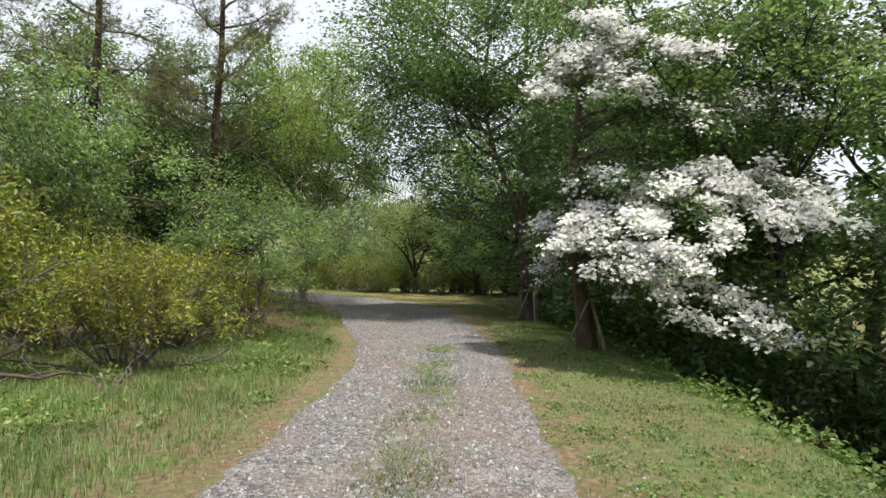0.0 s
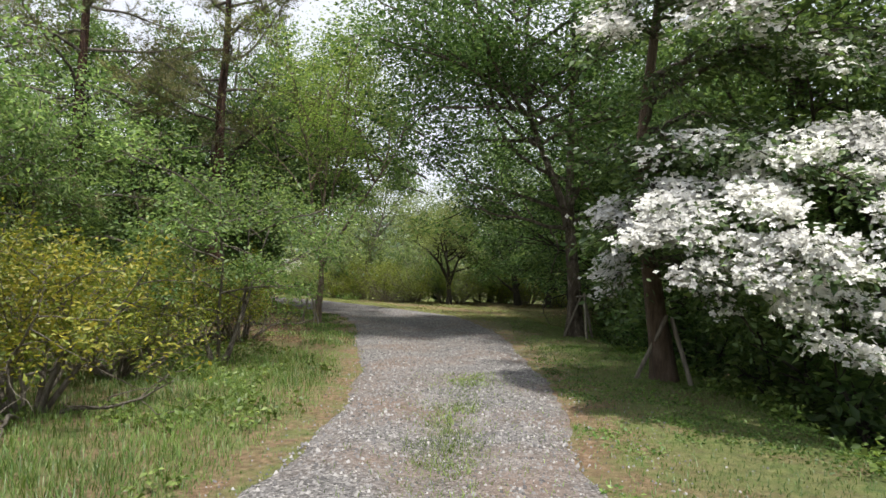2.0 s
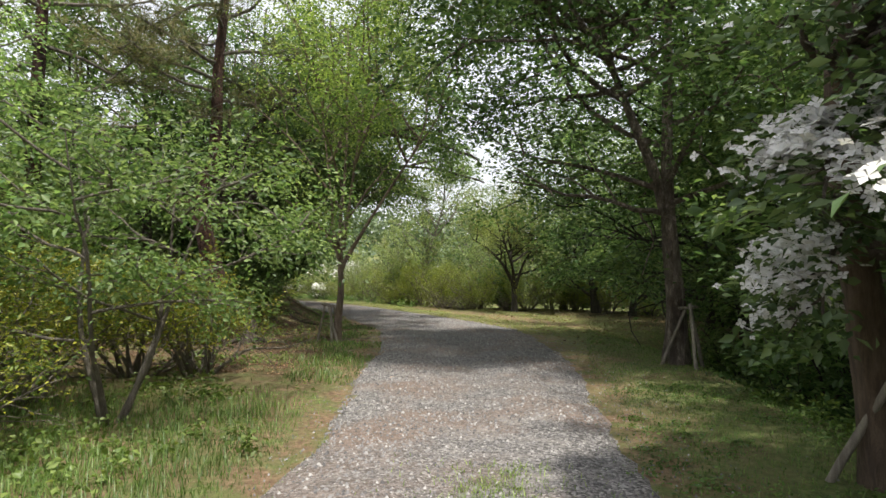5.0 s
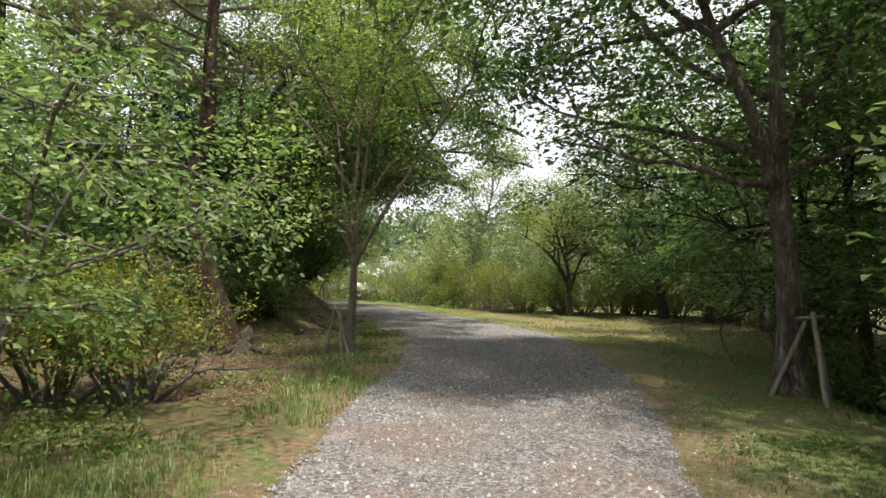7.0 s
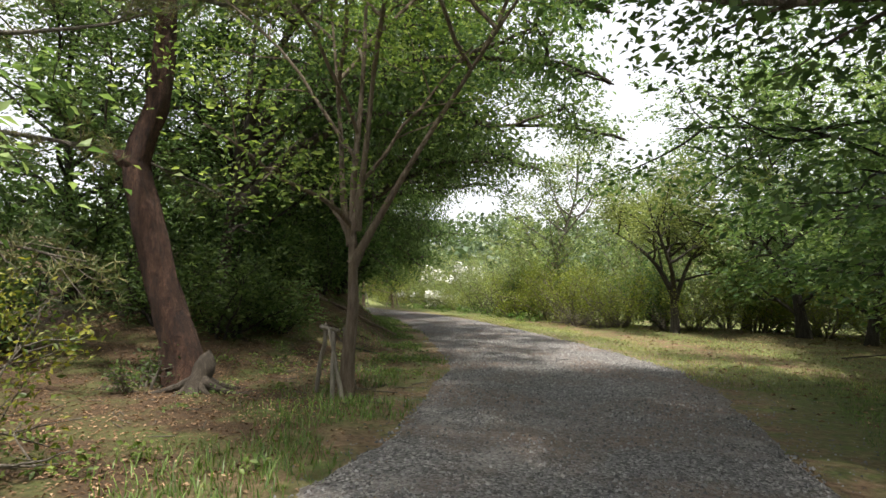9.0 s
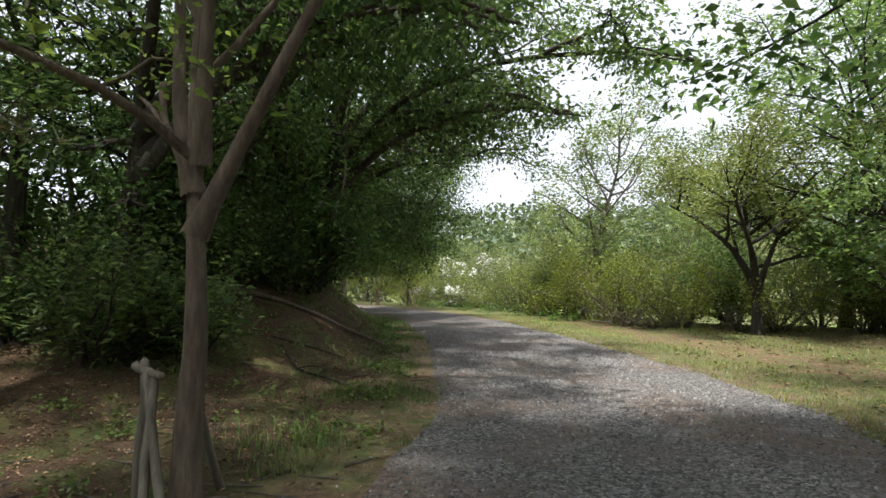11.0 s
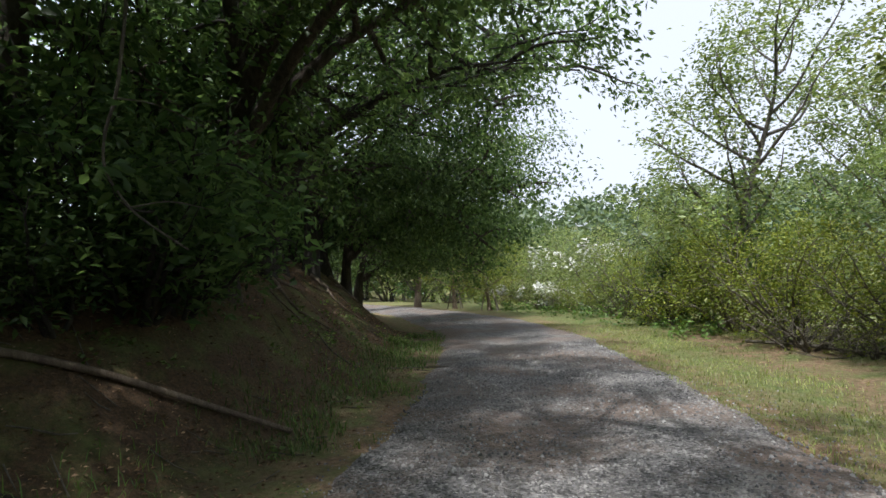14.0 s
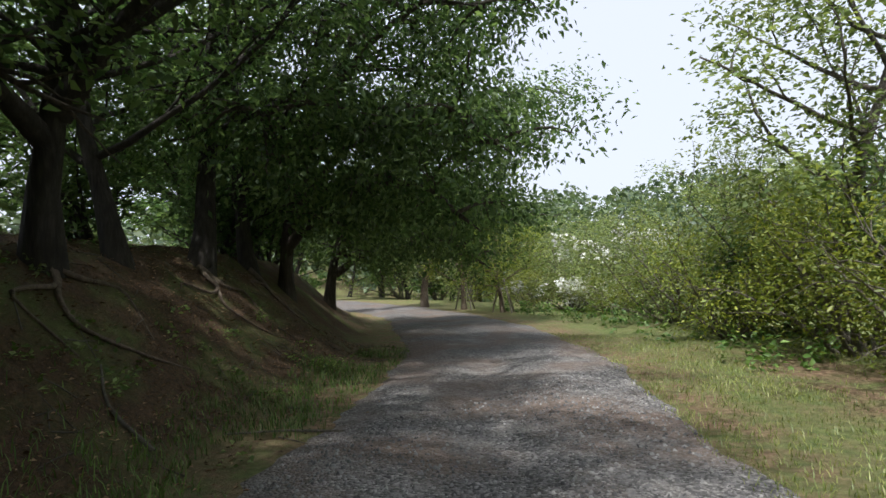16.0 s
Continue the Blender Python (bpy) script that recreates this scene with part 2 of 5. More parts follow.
def side(p, line):
    """Signed distance of points to a line of points, positive to its left."""
    p = np.asarray(p, float)
    best = np.full(len(p), 1e9)
    sign = np.ones(len(p))
    for a, b in zip(line[:-1], line[1:]):
        ab = b - a
        t = np.clip(((p - a) @ ab) / (ab @ ab), 0, 1)
        off = p - (a + t[:, None] * ab)
        d = np.hypot(*off.T)
        c = ab[0] * (p[:, 1] - a[1]) - ab[1] * (p[:, 0] - a[0])
        near = d < best - 1e-9
        best[near], sign[near] = d[near], np.sign(c[near])
    return best * sign


def ease(a, b, x):
    t = np.clip((x - a) / (b - a), 0, 1)
    return t * t * (3 - 2 * t)


def ripple(x, y, seed=0.0):
    return (np.sin(x * 1.3 + y * 0.7 + seed) + np.sin(x * -0.6 + y * 1.7 + 2 + seed) + np.sin(x * 2.9 + y * 2.3 + 4) * 0.5 + np.sin(x * 5.1 - y * 4.3) * 0.25) / 2.75


def land(x, y):
    x, y = np.atleast_1d(np.asarray(x, float)), np.atleast_1d(np.asarray(y, float))
    p = np.stack([x, y], 1)
    dl, dr = side(p, ROAD_L), -side(p, ROAD_R)
    z = np.zeros(len(x))
    out_l, out_r = np.maximum(dl, 0), np.maximum(dr, 0)
    bank = ease(17.8, 25.5, y) * (1 - ease(37, 43, y))
    start = 0.75 + 2.15 * (1 - ease(18, 27, y))
    z += bank * (2.0 * ease(start - 0.2, start + 2.8, out_l) + 0.10 * np.maximum(out_l - start - 2.6, 0))
    z += 0.05 * (1 - bank) * np.minimum(out_l, 12) * ease(4, 8, out_l)
    gully = 1 - ease(21, 26, y)
    z -= gully * (1.9 * ease(2.1, 5.5, out_r) * (1 - 0.5 * ease(9, 16, out_r)))
    z -= 2.6 * ease(36, 46, y) * ease(3, 16, out_r)
    off = np.maximum(np.maximum(dl, dr), 0)
    z += bank * ease(0.6, 1.6, dl) * (0.05 * ripple(x * 2.6, y * 2.6, 5) + 0.03 * ripple(x * 5.3, y * 5.3, 7))
    z += ripple(x, y) * 0.035 * ease(0, 1.2, off) + ripple(x * 0.3, y * 0.3, 1) * 0.25 * ease(5, 20, off)
    road = (dl <= 0) & (dr <= 0)
    mid = np.minimum(-dl, -dr) / np.maximum(-dl - dr, 0.1)
    z += np.where(road, 0.02 * (1 + np.sin(np.clip(mid, 0, 0.5) * 4 * np.pi - np.pi / 2)) + 0.012 * ripple(x * 2, y * 2, 3), 0)
    far = np.hypot(x, y - 20)
    z += np.minimum(np.maximum(far - 60, 0) * 0.2, 14) * ease(30, 90, y)
    return z


def ground_z(x, y):
    return float(land([x], [y])[0])


def spread_axis(lo, hi, step, far):
    mid = np.arange(lo, hi + step / 2, step)
    grow = step * 1.35 ** np.arange(1, 40)
    tail = np.cumsum(grow)
    tail = tail[tail < far]
    return np.concatenate([lo - tail[::-1], mid, hi + tail])


def lay_ground():
    xs, ys = spread_axis(-16, 8, 0.22, 900), spread_axis(-2, 42, 0.22, 900)
    gx, gy = np.meshgrid(xs, ys)
    x, y = gx.ravel(), gy.ravel()
    z = land(x, y)
    p = np.stack([x, y], 1)
    dl, dr = side(p, ROAD_L), -side(p, ROAD_R)
    inner = (dl < -0.25) & (dr < -0.25)
    z = z - np.where(inner, 0.05, 0.0)
    w, h = len(xs), len(ys)
    i = (np.arange(h - 1)[:, None] * w + np.arange(w - 1)[None]).reshape(-1, 1)
    me = fast_mesh("ground", np.stack([x, y, z], 1), np.concatenate([i, i + 1, i + w + 1, i + w], 1), True)
    litter = ease(0.2, 1.2, dl) * ease(12.5, 15.0, y + 0.5 * ripple(x, y, 9)) * (1 - ease(44, 52, y)) * (1 - ease(14, 24, dl))
    litter = np.maximum(litter, ease(2.2, 3.5, dr) * (1 - ease(20, 26, y)) * (1 - ease(14, 24, dr)))
    litter = np.maximum(litter, 0.75 * ease(3.2, 5.5, dr) * ease(23, 27, y) * (1 - ease(12, 20, dr)))
    worn = 0.3 * np.exp(-((np.maximum(dl, 0)) / 0.3) ** 2) + 0.85 * np.exp(-((np.maximum(dr, 0)) / 0.7) ** 2)
    worn += 1.4 * np.exp(-((dr - 2.4) / 0.7) ** 2) * ease(23, 27, y) * (1 - ease(35, 38, y))
    for key, vals in (("litter", litter), ("worn", np.clip(worn, 0, 1))):
        at = me.attributes.new(key, "FLOAT", "POINT")
        at.data.foreach_set("value", vals.astype(np.float32))
    return me


def ground_material():
    m, nt, bsdf, out = material("grass_and_soil")
    tc = nt.nodes.new("ShaderNodeTexCoord")

    def nz(scale, detail=4.0, rough=0.6):
        nd = node(nt, "ShaderNodeTexNoise", Scale=scale, Detail=detail, Roughness=rough)
        nt.links.new(tc.outputs["Object"], nd.inputs["Vector"])
        return nd.outputs["Fac"]

    def attr(key):
        nd = nt.nodes.new("ShaderNodeAttribute")
        nd.attribute_name = key
        return nd.outputs["Fac"]

    grass = ramp(nt, nz(9.0), [(0.3, (0.065, 0.11, 0.022)), (0.5, (0.125, 0.18, 0.04)), (0.7, (0.21, 0.245, 0.075))])
    soil = ramp(nt, nz(14.0), [(0.3, (0.12, 0.075, 0.042)), (0.5, (0.235, 0.15, 0.085)), (0.7, (0.36, 0.25, 0.155))])
    brown = ramp(nt, nz(22.0, 6.0, 0.75), [(0.3, (0.035, 0.022, 0.013)), (0.48, (0.09, 0.055, 0.028)), (0.6, (0.15, 0.088, 0.045)), (0.75, (0.25, 0.16, 0.088))])
    moss = blend(nt, ramp(nt, nz(1.4, 6.0), [(0.46, (0, 0, 0)), (0.68, (0.7, 0.7, 0.7))]), brown, grass)
    patch = ramp(nt, nz(0.8, 5.0), [(0.52, (0, 0, 0)), (0.70, (0.8, 0.8, 0.8))])
    lawn = blend(nt, patch, grass, soil)
    worn = nt.nodes.new("ShaderNodeMath")
    worn.operation = "MULTIPLY"
    nt.links.new(attr("worn"), worn.inputs[0])
    nt.links.new(ramp(nt, nz(2.5), [(0.35, (0.2, 0.2, 0.2)), (0.6, (1, 1, 1))]), worn.inputs[1])
    lawn = blend(nt, worn.outputs[0], lawn, soil)
    nt.links.new(blend(nt, attr("litter"), lawn, moss), bsdf.inputs["Base Color"])
    bsdf.inputs["Roughness"].default_value = 0.95
    bp = nt.nodes.new("ShaderNodeBump")
    bp.inputs["Strength"].default_value, bp.inputs["Distance"].default_value = 0.9, 0.06
    nt.links.new(nz(24.0, 7.0, 0.75), bp.inputs["Height"])
    nt.links.new(bp.outputs[0], bsdf.inputs["Normal"])
    return m


def gravel_material():
    m, nt, bsdf, out = material("crushed_gravel")
    tc = nt.nodes.new("ShaderNodeTexCoord")
    vo = node(nt, "ShaderNodeTexVoronoi", Scale=42.0)
    nt.links.new(tc.outputs["Object"], vo.inputs["Vector"])
    sep = nt.nodes.new("ShaderNodeSeparateColor")
    nt.links.new(vo.outputs["Color"], sep.inputs[0])
    stone = ramp(nt, sep.outputs[0], [(0.0, (0.065, 0.061, 0.059)), (0.5, (0.17, 0.16, 0.155)), (0.85, (0.265, 0.25, 0.24)), (1.0, (0.40, 0.38, 0.36))])

    def nz(scale, detail=4.0):
        nd = node(nt, "ShaderNodeTexNoise", Scale=scale, Detail=detail)
        nt.links.new(tc.outputs["Object"], nd.inputs["Vector"])
        return nd.outputs["Fac"]

    dirt = ramp(nt, nz(18.0, 6.0), [(0.3, (0.13, 0.095, 0.075)), (0.7, (0.28, 0.21, 0.17))])
    mask = ramp(nt, nz(0.7, 7.0), [(0.43, (0, 0, 0)), (0.62, (0.9, 0.9, 0.9))])
    pale = ramp(nt, nz(30.0, 4.0), [(0.35, (0.16, 0.145, 0.135)), (0.65, (0.42, 0.39, 0.36))])
    spots = ramp(nt, nz(1.7, 5.0), [(0.56, (0, 0, 0)), (0.68, (0.7, 0.7, 0.7))])
    nt.links.new(blend(nt, spots, blend(nt, mask, stone, dirt), pale), bsdf.inputs["Base Color"])
    bsdf.inputs["Roughness"].default_value = 0.9
    bp = nt.nodes.new("ShaderNodeBump")
    bp.inputs["Strength"].default_value, bp.inputs["Distance"].default_value = 1.0, 0.03
    nt.links.new(vo.outputs["Distance"], bp.inputs["Height"])
    bp.invert = True
    nt.links.new(bp.outputs[0], bsdf.inputs["Normal"])
    return m


def stone_material():
    m, nt, bsdf, out = material("loose_stone")
    geo = nt.nodes.new("ShaderNodeNewGeometry")
    col = ramp(nt, geo.outputs["Random Per Island"], [(0.0, (0.07, 0.066, 0.066)), (0.4, (0.16, 0.153, 0.153)), (0.8, (0.25, 0.24, 0.232)), (1.0, (0.38, 0.365, 0.35))])
    nt.links.new(col, bsdf.inputs["Base Color"])
    bsdf.inputs["Roughness"].default_value = 0.85
    return m


tagged(part("ground", lay_ground(), ground_material()), "uneven woodland ground with grass, bare soil and leaf litter", "ground", kind="structure")


def lay_road():
    """A strip between the two verges, finely divided, its edges ragged."""
    def sample(line, n):
        seg = np.hypot(*np.diff(line, axis=0).T)
        s = np.r_[0, np.cumsum(seg)]
        # round the corners of the line
        t = np.linspace(0, s[-1], n)
        q = np.stack([np.interp(t, s, line[:, k]) for k in (0, 1)], 1)
        ker = np.hanning(25)
        ker /= ker.sum()
        pad = np.pad(q, ((12, 12), (0, 0)), mode="edge")
        return np.stack([np.convolve(pad[:, k], ker, "valid") for k in (0, 1)], 1)

    n, m = 700, 26
    le, ri = sample(ROAD_L, n), sample(ROAD_R, n)
    a = np.linspace(0, 1, m)
    jag = np.random.default_rng(3)
    wob = lambda s: 0.06 * np.sin(np.arange(n) * 0.21 + s) + 0.04 * np.sin(np.arange(n) * 0.53 + 2 * s) + 0.03 * jag.normal(size=n)
    across = unit(ri - le)
    le = le - across * wob(1.0)[:, None]
    ri = ri + across * (wob(2.5) + 0.12)[:, None]
    p = le[:, None] * (1 - a)[None, :, None] + ri[:, None] * a[None, :, None]
    q = p.reshape(-1, 2)
    z = land(*q.T) + 0.016
    edge = np.tile(np.minimum(a, 1 - a) < 0.01, n)
    z -= edge * 0.05
    i = (np.arange(n - 1)[:, None] * m + np.arange(m - 1)[None]).reshape(-1, 1)
    return fast_mesh("road", np.c_[q, z], np.concatenate([i, i + 1, i + m + 1, i + m], 1), True)


tagged(part("road", lay_road(), gravel_material()), "grey crushed gravel track with bare earth patches", "road", kind="structure")


# ---- trees ----
def grow_tree(name, seed, height, radius, trunk=None, first=0.3, limbs=12, reach=3.4, rise=0.55, lift=0.25, leaves=16000, size=0.15,
              spread=0.28, flat=0.55, wide=0.5, bark=None, leaf=None, label="", category="tree", group="", bias=(0, 0), sides=9, droop=0.25, twigs=4, forks=4, floor=-1.0):
    """A trunk with limbs, branches and twigs, and leaves about the twigs."""
    rng = np.random.default_rng(seed)
    tree = thing(name, label, category, group)
    wood = Wood()
    if trunk is None:
        trunk = [bough(rng, (0, 0, -0.15), (rng.normal() * 0.06, rng.normal() * 0.06, 1), height * 0.86, 10, 0.07, 0.1)]
    anchors, ways = [], []
    bias = np.array([*bias, 0.0])
    for nth, line in enumerate(trunk):
        k = len(line)
        t = np.linspace(0, 1, k)
        r = radius * (1.0 if nth == 0 or sides == 6 else 0.55) * (1 - t * 0.86) * (1 + 0.5 * np.exp(-t * 14))
        wood.tube(line, r, sides, 0.05, rng)
        for j in range(max(1, limbs // len(trunk))):
            u = first + (1 - first) * (j + rng.random()) / (limbs / len(trunk))
            u = min(u, 0.99)
            at = np.array([np.interp(u, t, line[:, c]) for c in range(3)])
            az = j * 2.4 + rng.random() * 1.2 + seed
            shape = np.sin(np.clip(0.18 + 0.82 * (1 - u) / (1 - first + 1e-6), 0, 1) * np.pi * 0.62 + 0.25)
            ln = reach * (0.35 + 0.75 * shape) * (0.8 + 0.4 * rng.random())
            way = np.array([np.cos(az), np.sin(az), rise * (0.5 + u)]) + bias * 0.8
            ln *= 0.75 + 0.5 * max(0.0, float(np.dot(unit(way[:2]), bias[:2]))) + 0.25
            lb = bough(rng, at, way, ln, 7, 0.14, lift)
            r0 = min(radius * 0.42 * (1.15 - u * 0.75), 0.055) + 0.006
            wood.tube(lb, np.linspace(r0, 0.012, 8), 5)
            for f in range(forks):
                w = 0.25 + 0.72 * (f + rng.random()) / forks
                at2 = np.array([np.interp(w, np.linspace(0, 1, 8), lb[:, c]) for c in range(3)])
                way2 = unit(lb[-1] - lb[0]) + rng.normal(size=3) * [0.75, 0.75, 0.35]
                br = bough(rng, at2, way2, ln * (0.55 - 0.25 * w), 5, 0.2, lift * 0.6)
                wood.tube(br, np.linspace(r0 * 0.4, 0.006, 6), 4)
                for g in range(twigs):
                    x = 0.2 + 0.8 * rng.random()
                    at3 = np.array([np.interp(x, np.linspace(0, 1, 6), br[:, c]) for c in range(3)])
                    tw = bough(rng, at3, unit(br[-1] - br[0]) + rng.normal(size=3) * [0.9, 0.9, 0.4], 0.35 + 0.35 * rng.random(), 3, 0.2, 0.0)
                    anchors.append(tw), ways.append(np.tile(unit(tw[-1] - tw[0]), (4, 1)))
                anchors.append(br[2:]), ways.append(np.tile(unit(br[-1] - br[0]), (4, 1)))
    anchors, ways = np.concatenate(anchors), np.concatenate(ways)
    high = anchors[:, 2] > floor + 0.3 * np.sin(anchors[:, 0] * 2.1 + anchors[:, 1] * 1.7)
    anchors, ways = anchors[high], ways[high]
    part("trunk", wood.mesh("trunk"), bark or BARK_GREY, tree)
    pick = rng.integers(0, len(anchors), leaves)
    at = anchors[pick] + np.clip(rng.normal(size=(leaves, 3)), -1.5, 1.5) * [spread, spread, spread * 0.5]
    part("crown", leaf_mesh("crown", rng, at, ways[pick], size, wide, flat, droop), leaf or LEAF_TREE, tree)
    return tree


def plant(ob, x, y, turn=0.0, scale=1.0, tall=1.0, sink=0.0):
    return Matrix.Translation((x, y, ground_z(x, y) - sink)) @ Matrix.Rotation(radians(turn), 4, "Z") @ Matrix.Diagonal((scale, scale, scale * tall, 1))


def grow_shrub(name, seed, height, reach, stems, leaves, size, leaf, bark, label, group="", category="shrub", flat=0.35, spread=0.10, low=0.35, fine=True, bare=0.16):
    """Many stems from one base, crooked, with small leaves about the outer twigs."""
    rng = np.random.default_rng(seed)
    bush = thing(name, label, category, group)
    wood = Wood()
    anchors, ways = [], []
    for s in range(stems):
        az = s * 2.39996 + rng.random()
        tilt = 0.25 + 1.0 * rng.random()
        way = np.array([np.cos(az) * tilt, np.sin(az) * tilt, 1.0])
        ln = np.hypot(height, reach * tilt * 0.6) * (0.75 + 0.25 * rng.random())
        st = bough(rng, (np.cos(az) * 0.1, np.sin(az) * 0.1, -0.08), way, ln, 8, 0.17, 0.15)
        wood.tube(st, np.linspace(0.03 + 0.012 * rng.random(), 0.006, 9), 5)
        for f in range(7):
            w = low + (1 - low) * (f + rng.random()) / 7
            at2 = np.array([np.interp(w, np.linspace(0, 1, 9), st[:, c]) for c in range(3)])
            br = bough(rng, at2, unit(st[-1] - st[0]) * 0.5 + rng.normal(size=3) * [0.9, 0.9, 0.45] + [0, 0, 0.15], ln * 0.38, 5, 0.24, 0.2)
            wood.tube(br, np.linspace(0.009, 0.0035, 6), 4)
            for g in range(4):
                x = 0.3 + 0.7 * rng.random()
                at3 = np.array([np.interp(x, np.linspace(0, 1, 6), br[:, c]) for c in range(3)])
                tw = bough(rng, at3, rng.normal(size=3) + [0, 0, 0.5], 0.22, 3, 0.25, 0.1)
                if fine and g < 1:
                    wood.tube(tw, (0.004, 0.0035, 0.003, 0.002), 3)
                anchors.append(tw), ways.append(np.tile(unit(tw[-1] - tw[0]), (4, 1)))
    anchors, ways = np.concatenate(anchors), np.concatenate(ways)
    keep = anchors[:, 2] > height * bare
    anchors, ways = anchors[keep], ways[keep]
    part("trunk", wood.mesh("trunk"), bark, bush)
    pick = rng.integers(0, len(anchors), leaves)
    at = anchors[pick] + np.clip(rng.normal(size=(leaves, 3)), -1.6, 1.6) * spread
    part("crown", leaf_mesh("crown", rng, at, ways[pick], size, 0.45, flat, 0.1), leaf, bush)
    return bush


def repeat(ob, spots):
    """Puts ob at the first spot and copies of it at the others: x, y, turn, scale, tallness."""
    made = []
    for n, (x, y, turn, scale, tall) in enumerate(spots):
        m = plant(ob, x, y, turn, scale, tall, 0.05)
        if n == 0:
            first = m
        else:
            made.append(copy_thing(ob, m))
    ob.matrix_basis = first
    return [ob, *made]


# trees of the wood beside the gully
wood_a = grow_tree("broadleaf_tree", 11, 11.0, 0.16, limbs=22, reach=3.3, leaves=14500, size=0.145, first=0.12, bark=BARK_DARK, leaf=LEAF_TREE,
                   label="tall broadleaf tree with a leafy fresh green crown", group="woodland trees")
wood_b = grow_tree("broadleaf_tree", 12, 9.0, 0.13, limbs=22, reach=3.0, leaves=14500, size=0.135, first=0.08, bark=BARK_DARK, leaf=LEAF_BANK,
                   label="deep green broadleaf tree branching low down", group="woodland trees")
wood_c = grow_tree("broadleaf_tree", 13, 12.5, 0.18, limbs=20, reach=3.6, leaves=15000, size=0.15, first=0.25, bark=BARK_GREY, leaf=LEAF_TREE,
                   label="tall slender broadleaf tree with a high crown", group="woodland trees")
repeat(wood_a, [(8.0, 14.5, 0, 1, 1), (7.5, 20, 70, 0.95, 1), (-14.5, 12, 60, 1.0, 1.05)])
repeat(wood_b, [(8.5, 10.5, 30, 1, 1), (6.8, 17.2, 150, 0.8, 0.9), (9.5, 17.5, 260, 1, 1), (10.5, 6, 90, 1, 1), (7.8, 24.5, 10, 0.9, 0.85),
                (-9.5, 14.5, 300, 0.8, 0.75), (-12, 20.5, 80, 1, 1), (-16.8, 29.8, 40, 0.8, 0.8), (-18.5, 33.5, 170, 0.8, 0.8)])
repeat(wood_c, [(11, 13, 0, 1, 1), (8.8, 23, 45, 0.95, 0.95), (7.9, 12.4, 200, 0.85, 0.9), (-11.5, 9, 20, 0.8, 0.85), (-10, 20.5, 130, 0.9, 0.9)])
wood_d = grow_tree("broadleaf_tree", 14, 10.0, 0.15, limbs=18, reach=3.5, leaves=4300, size=0.33, first=0.1, forks=2, twigs=3, bark=BARK_DARK, leaf=LEAF_BANK, sides=7,
                   label="leafy tree deep in the wood behind others", group="woodland trees")
deep_wood = [(11.5, 22, 200, 1, 1), (13, 10, 120, 1.1, 1), (16, 17, 20, 1.1, 1), (9.5, 32.5, 250, 0.8, 0.75), (14, 2, 140, 1.1, 1),
             (12, 28, 100, 0.9, 0.8), (-20, 13, 190, 1, 1), (15, 27, 250, 0.9, 0.85), (-22, 34.5, 80, 1, 0.8), (-23, 29, 30, 1, 0.75),
             (-28, 38, 10, 1, 0.9)]
far_wood = [(-42, 57, 60, 1.1, 1.1), (-40, 44, 120, 1.1, 1.1), (-31, 54, 220, 0.9, 0.9), (-5, -9, 50, 0.9, 0.9), 
            (-11, 1, 200, 0.9, 0.9), (-35, 40, 300, 1, 1), (-46, 50, 20, 1.1, 1.1), (-38, 54, 70, 0.9, 0.9), (-45, 56, 170, 1, 1),
            (-34, 53, 270, 0.8, 0.85), (-28.5, 54, 40, 0.9, 0.8), (-25.5, 39.5, 130, 0.7, 0.7), (-24, 53.5, 310, 0.8, 0.7)]
repeat(wood_d, deep_wood + far_wood)

# trees on the bank, leaning out over the road
bank_a = grow_tree("bank_tree", 21, 9.2, 0.17, limbs=20, reach=4.4, leaves=9000, size=0.125, first=0.22, bark=BARK_DARK, leaf=LEAF_BANK, bias=(0.55, 0.25), flat=0.35, droop=0.5,
                   label="dark leaning tree with drooping leaves rooted on the bank", group="bank trees")
bank_b = grow_tree("bank_tree", 22, 7.5, 0.14, limbs=18, reach=3.2, leaves=8000, size=0.115, first=0.2, bark=BARK_DARK, leaf=LEAF_TREE, bias=(0.45, 0.2), flat=0.4, droop=0.4,
                   label="crooked dark tree with dense foliage on the bank", group="bank trees")
repeat(bank_a, [(-13.2, 31, 10, 1, 1), (-12, 27.5, -15, 1, 1.05)])
repeat(bank_b, [(-8.8, 22.6, -10, 0.85, 0.95), (-12.2, 29.6, 25, 0.95, 1), (-14.4, 32.4, -20, 1, 1), (-11.4, 24.6, 5, 0.85, 0.9)])

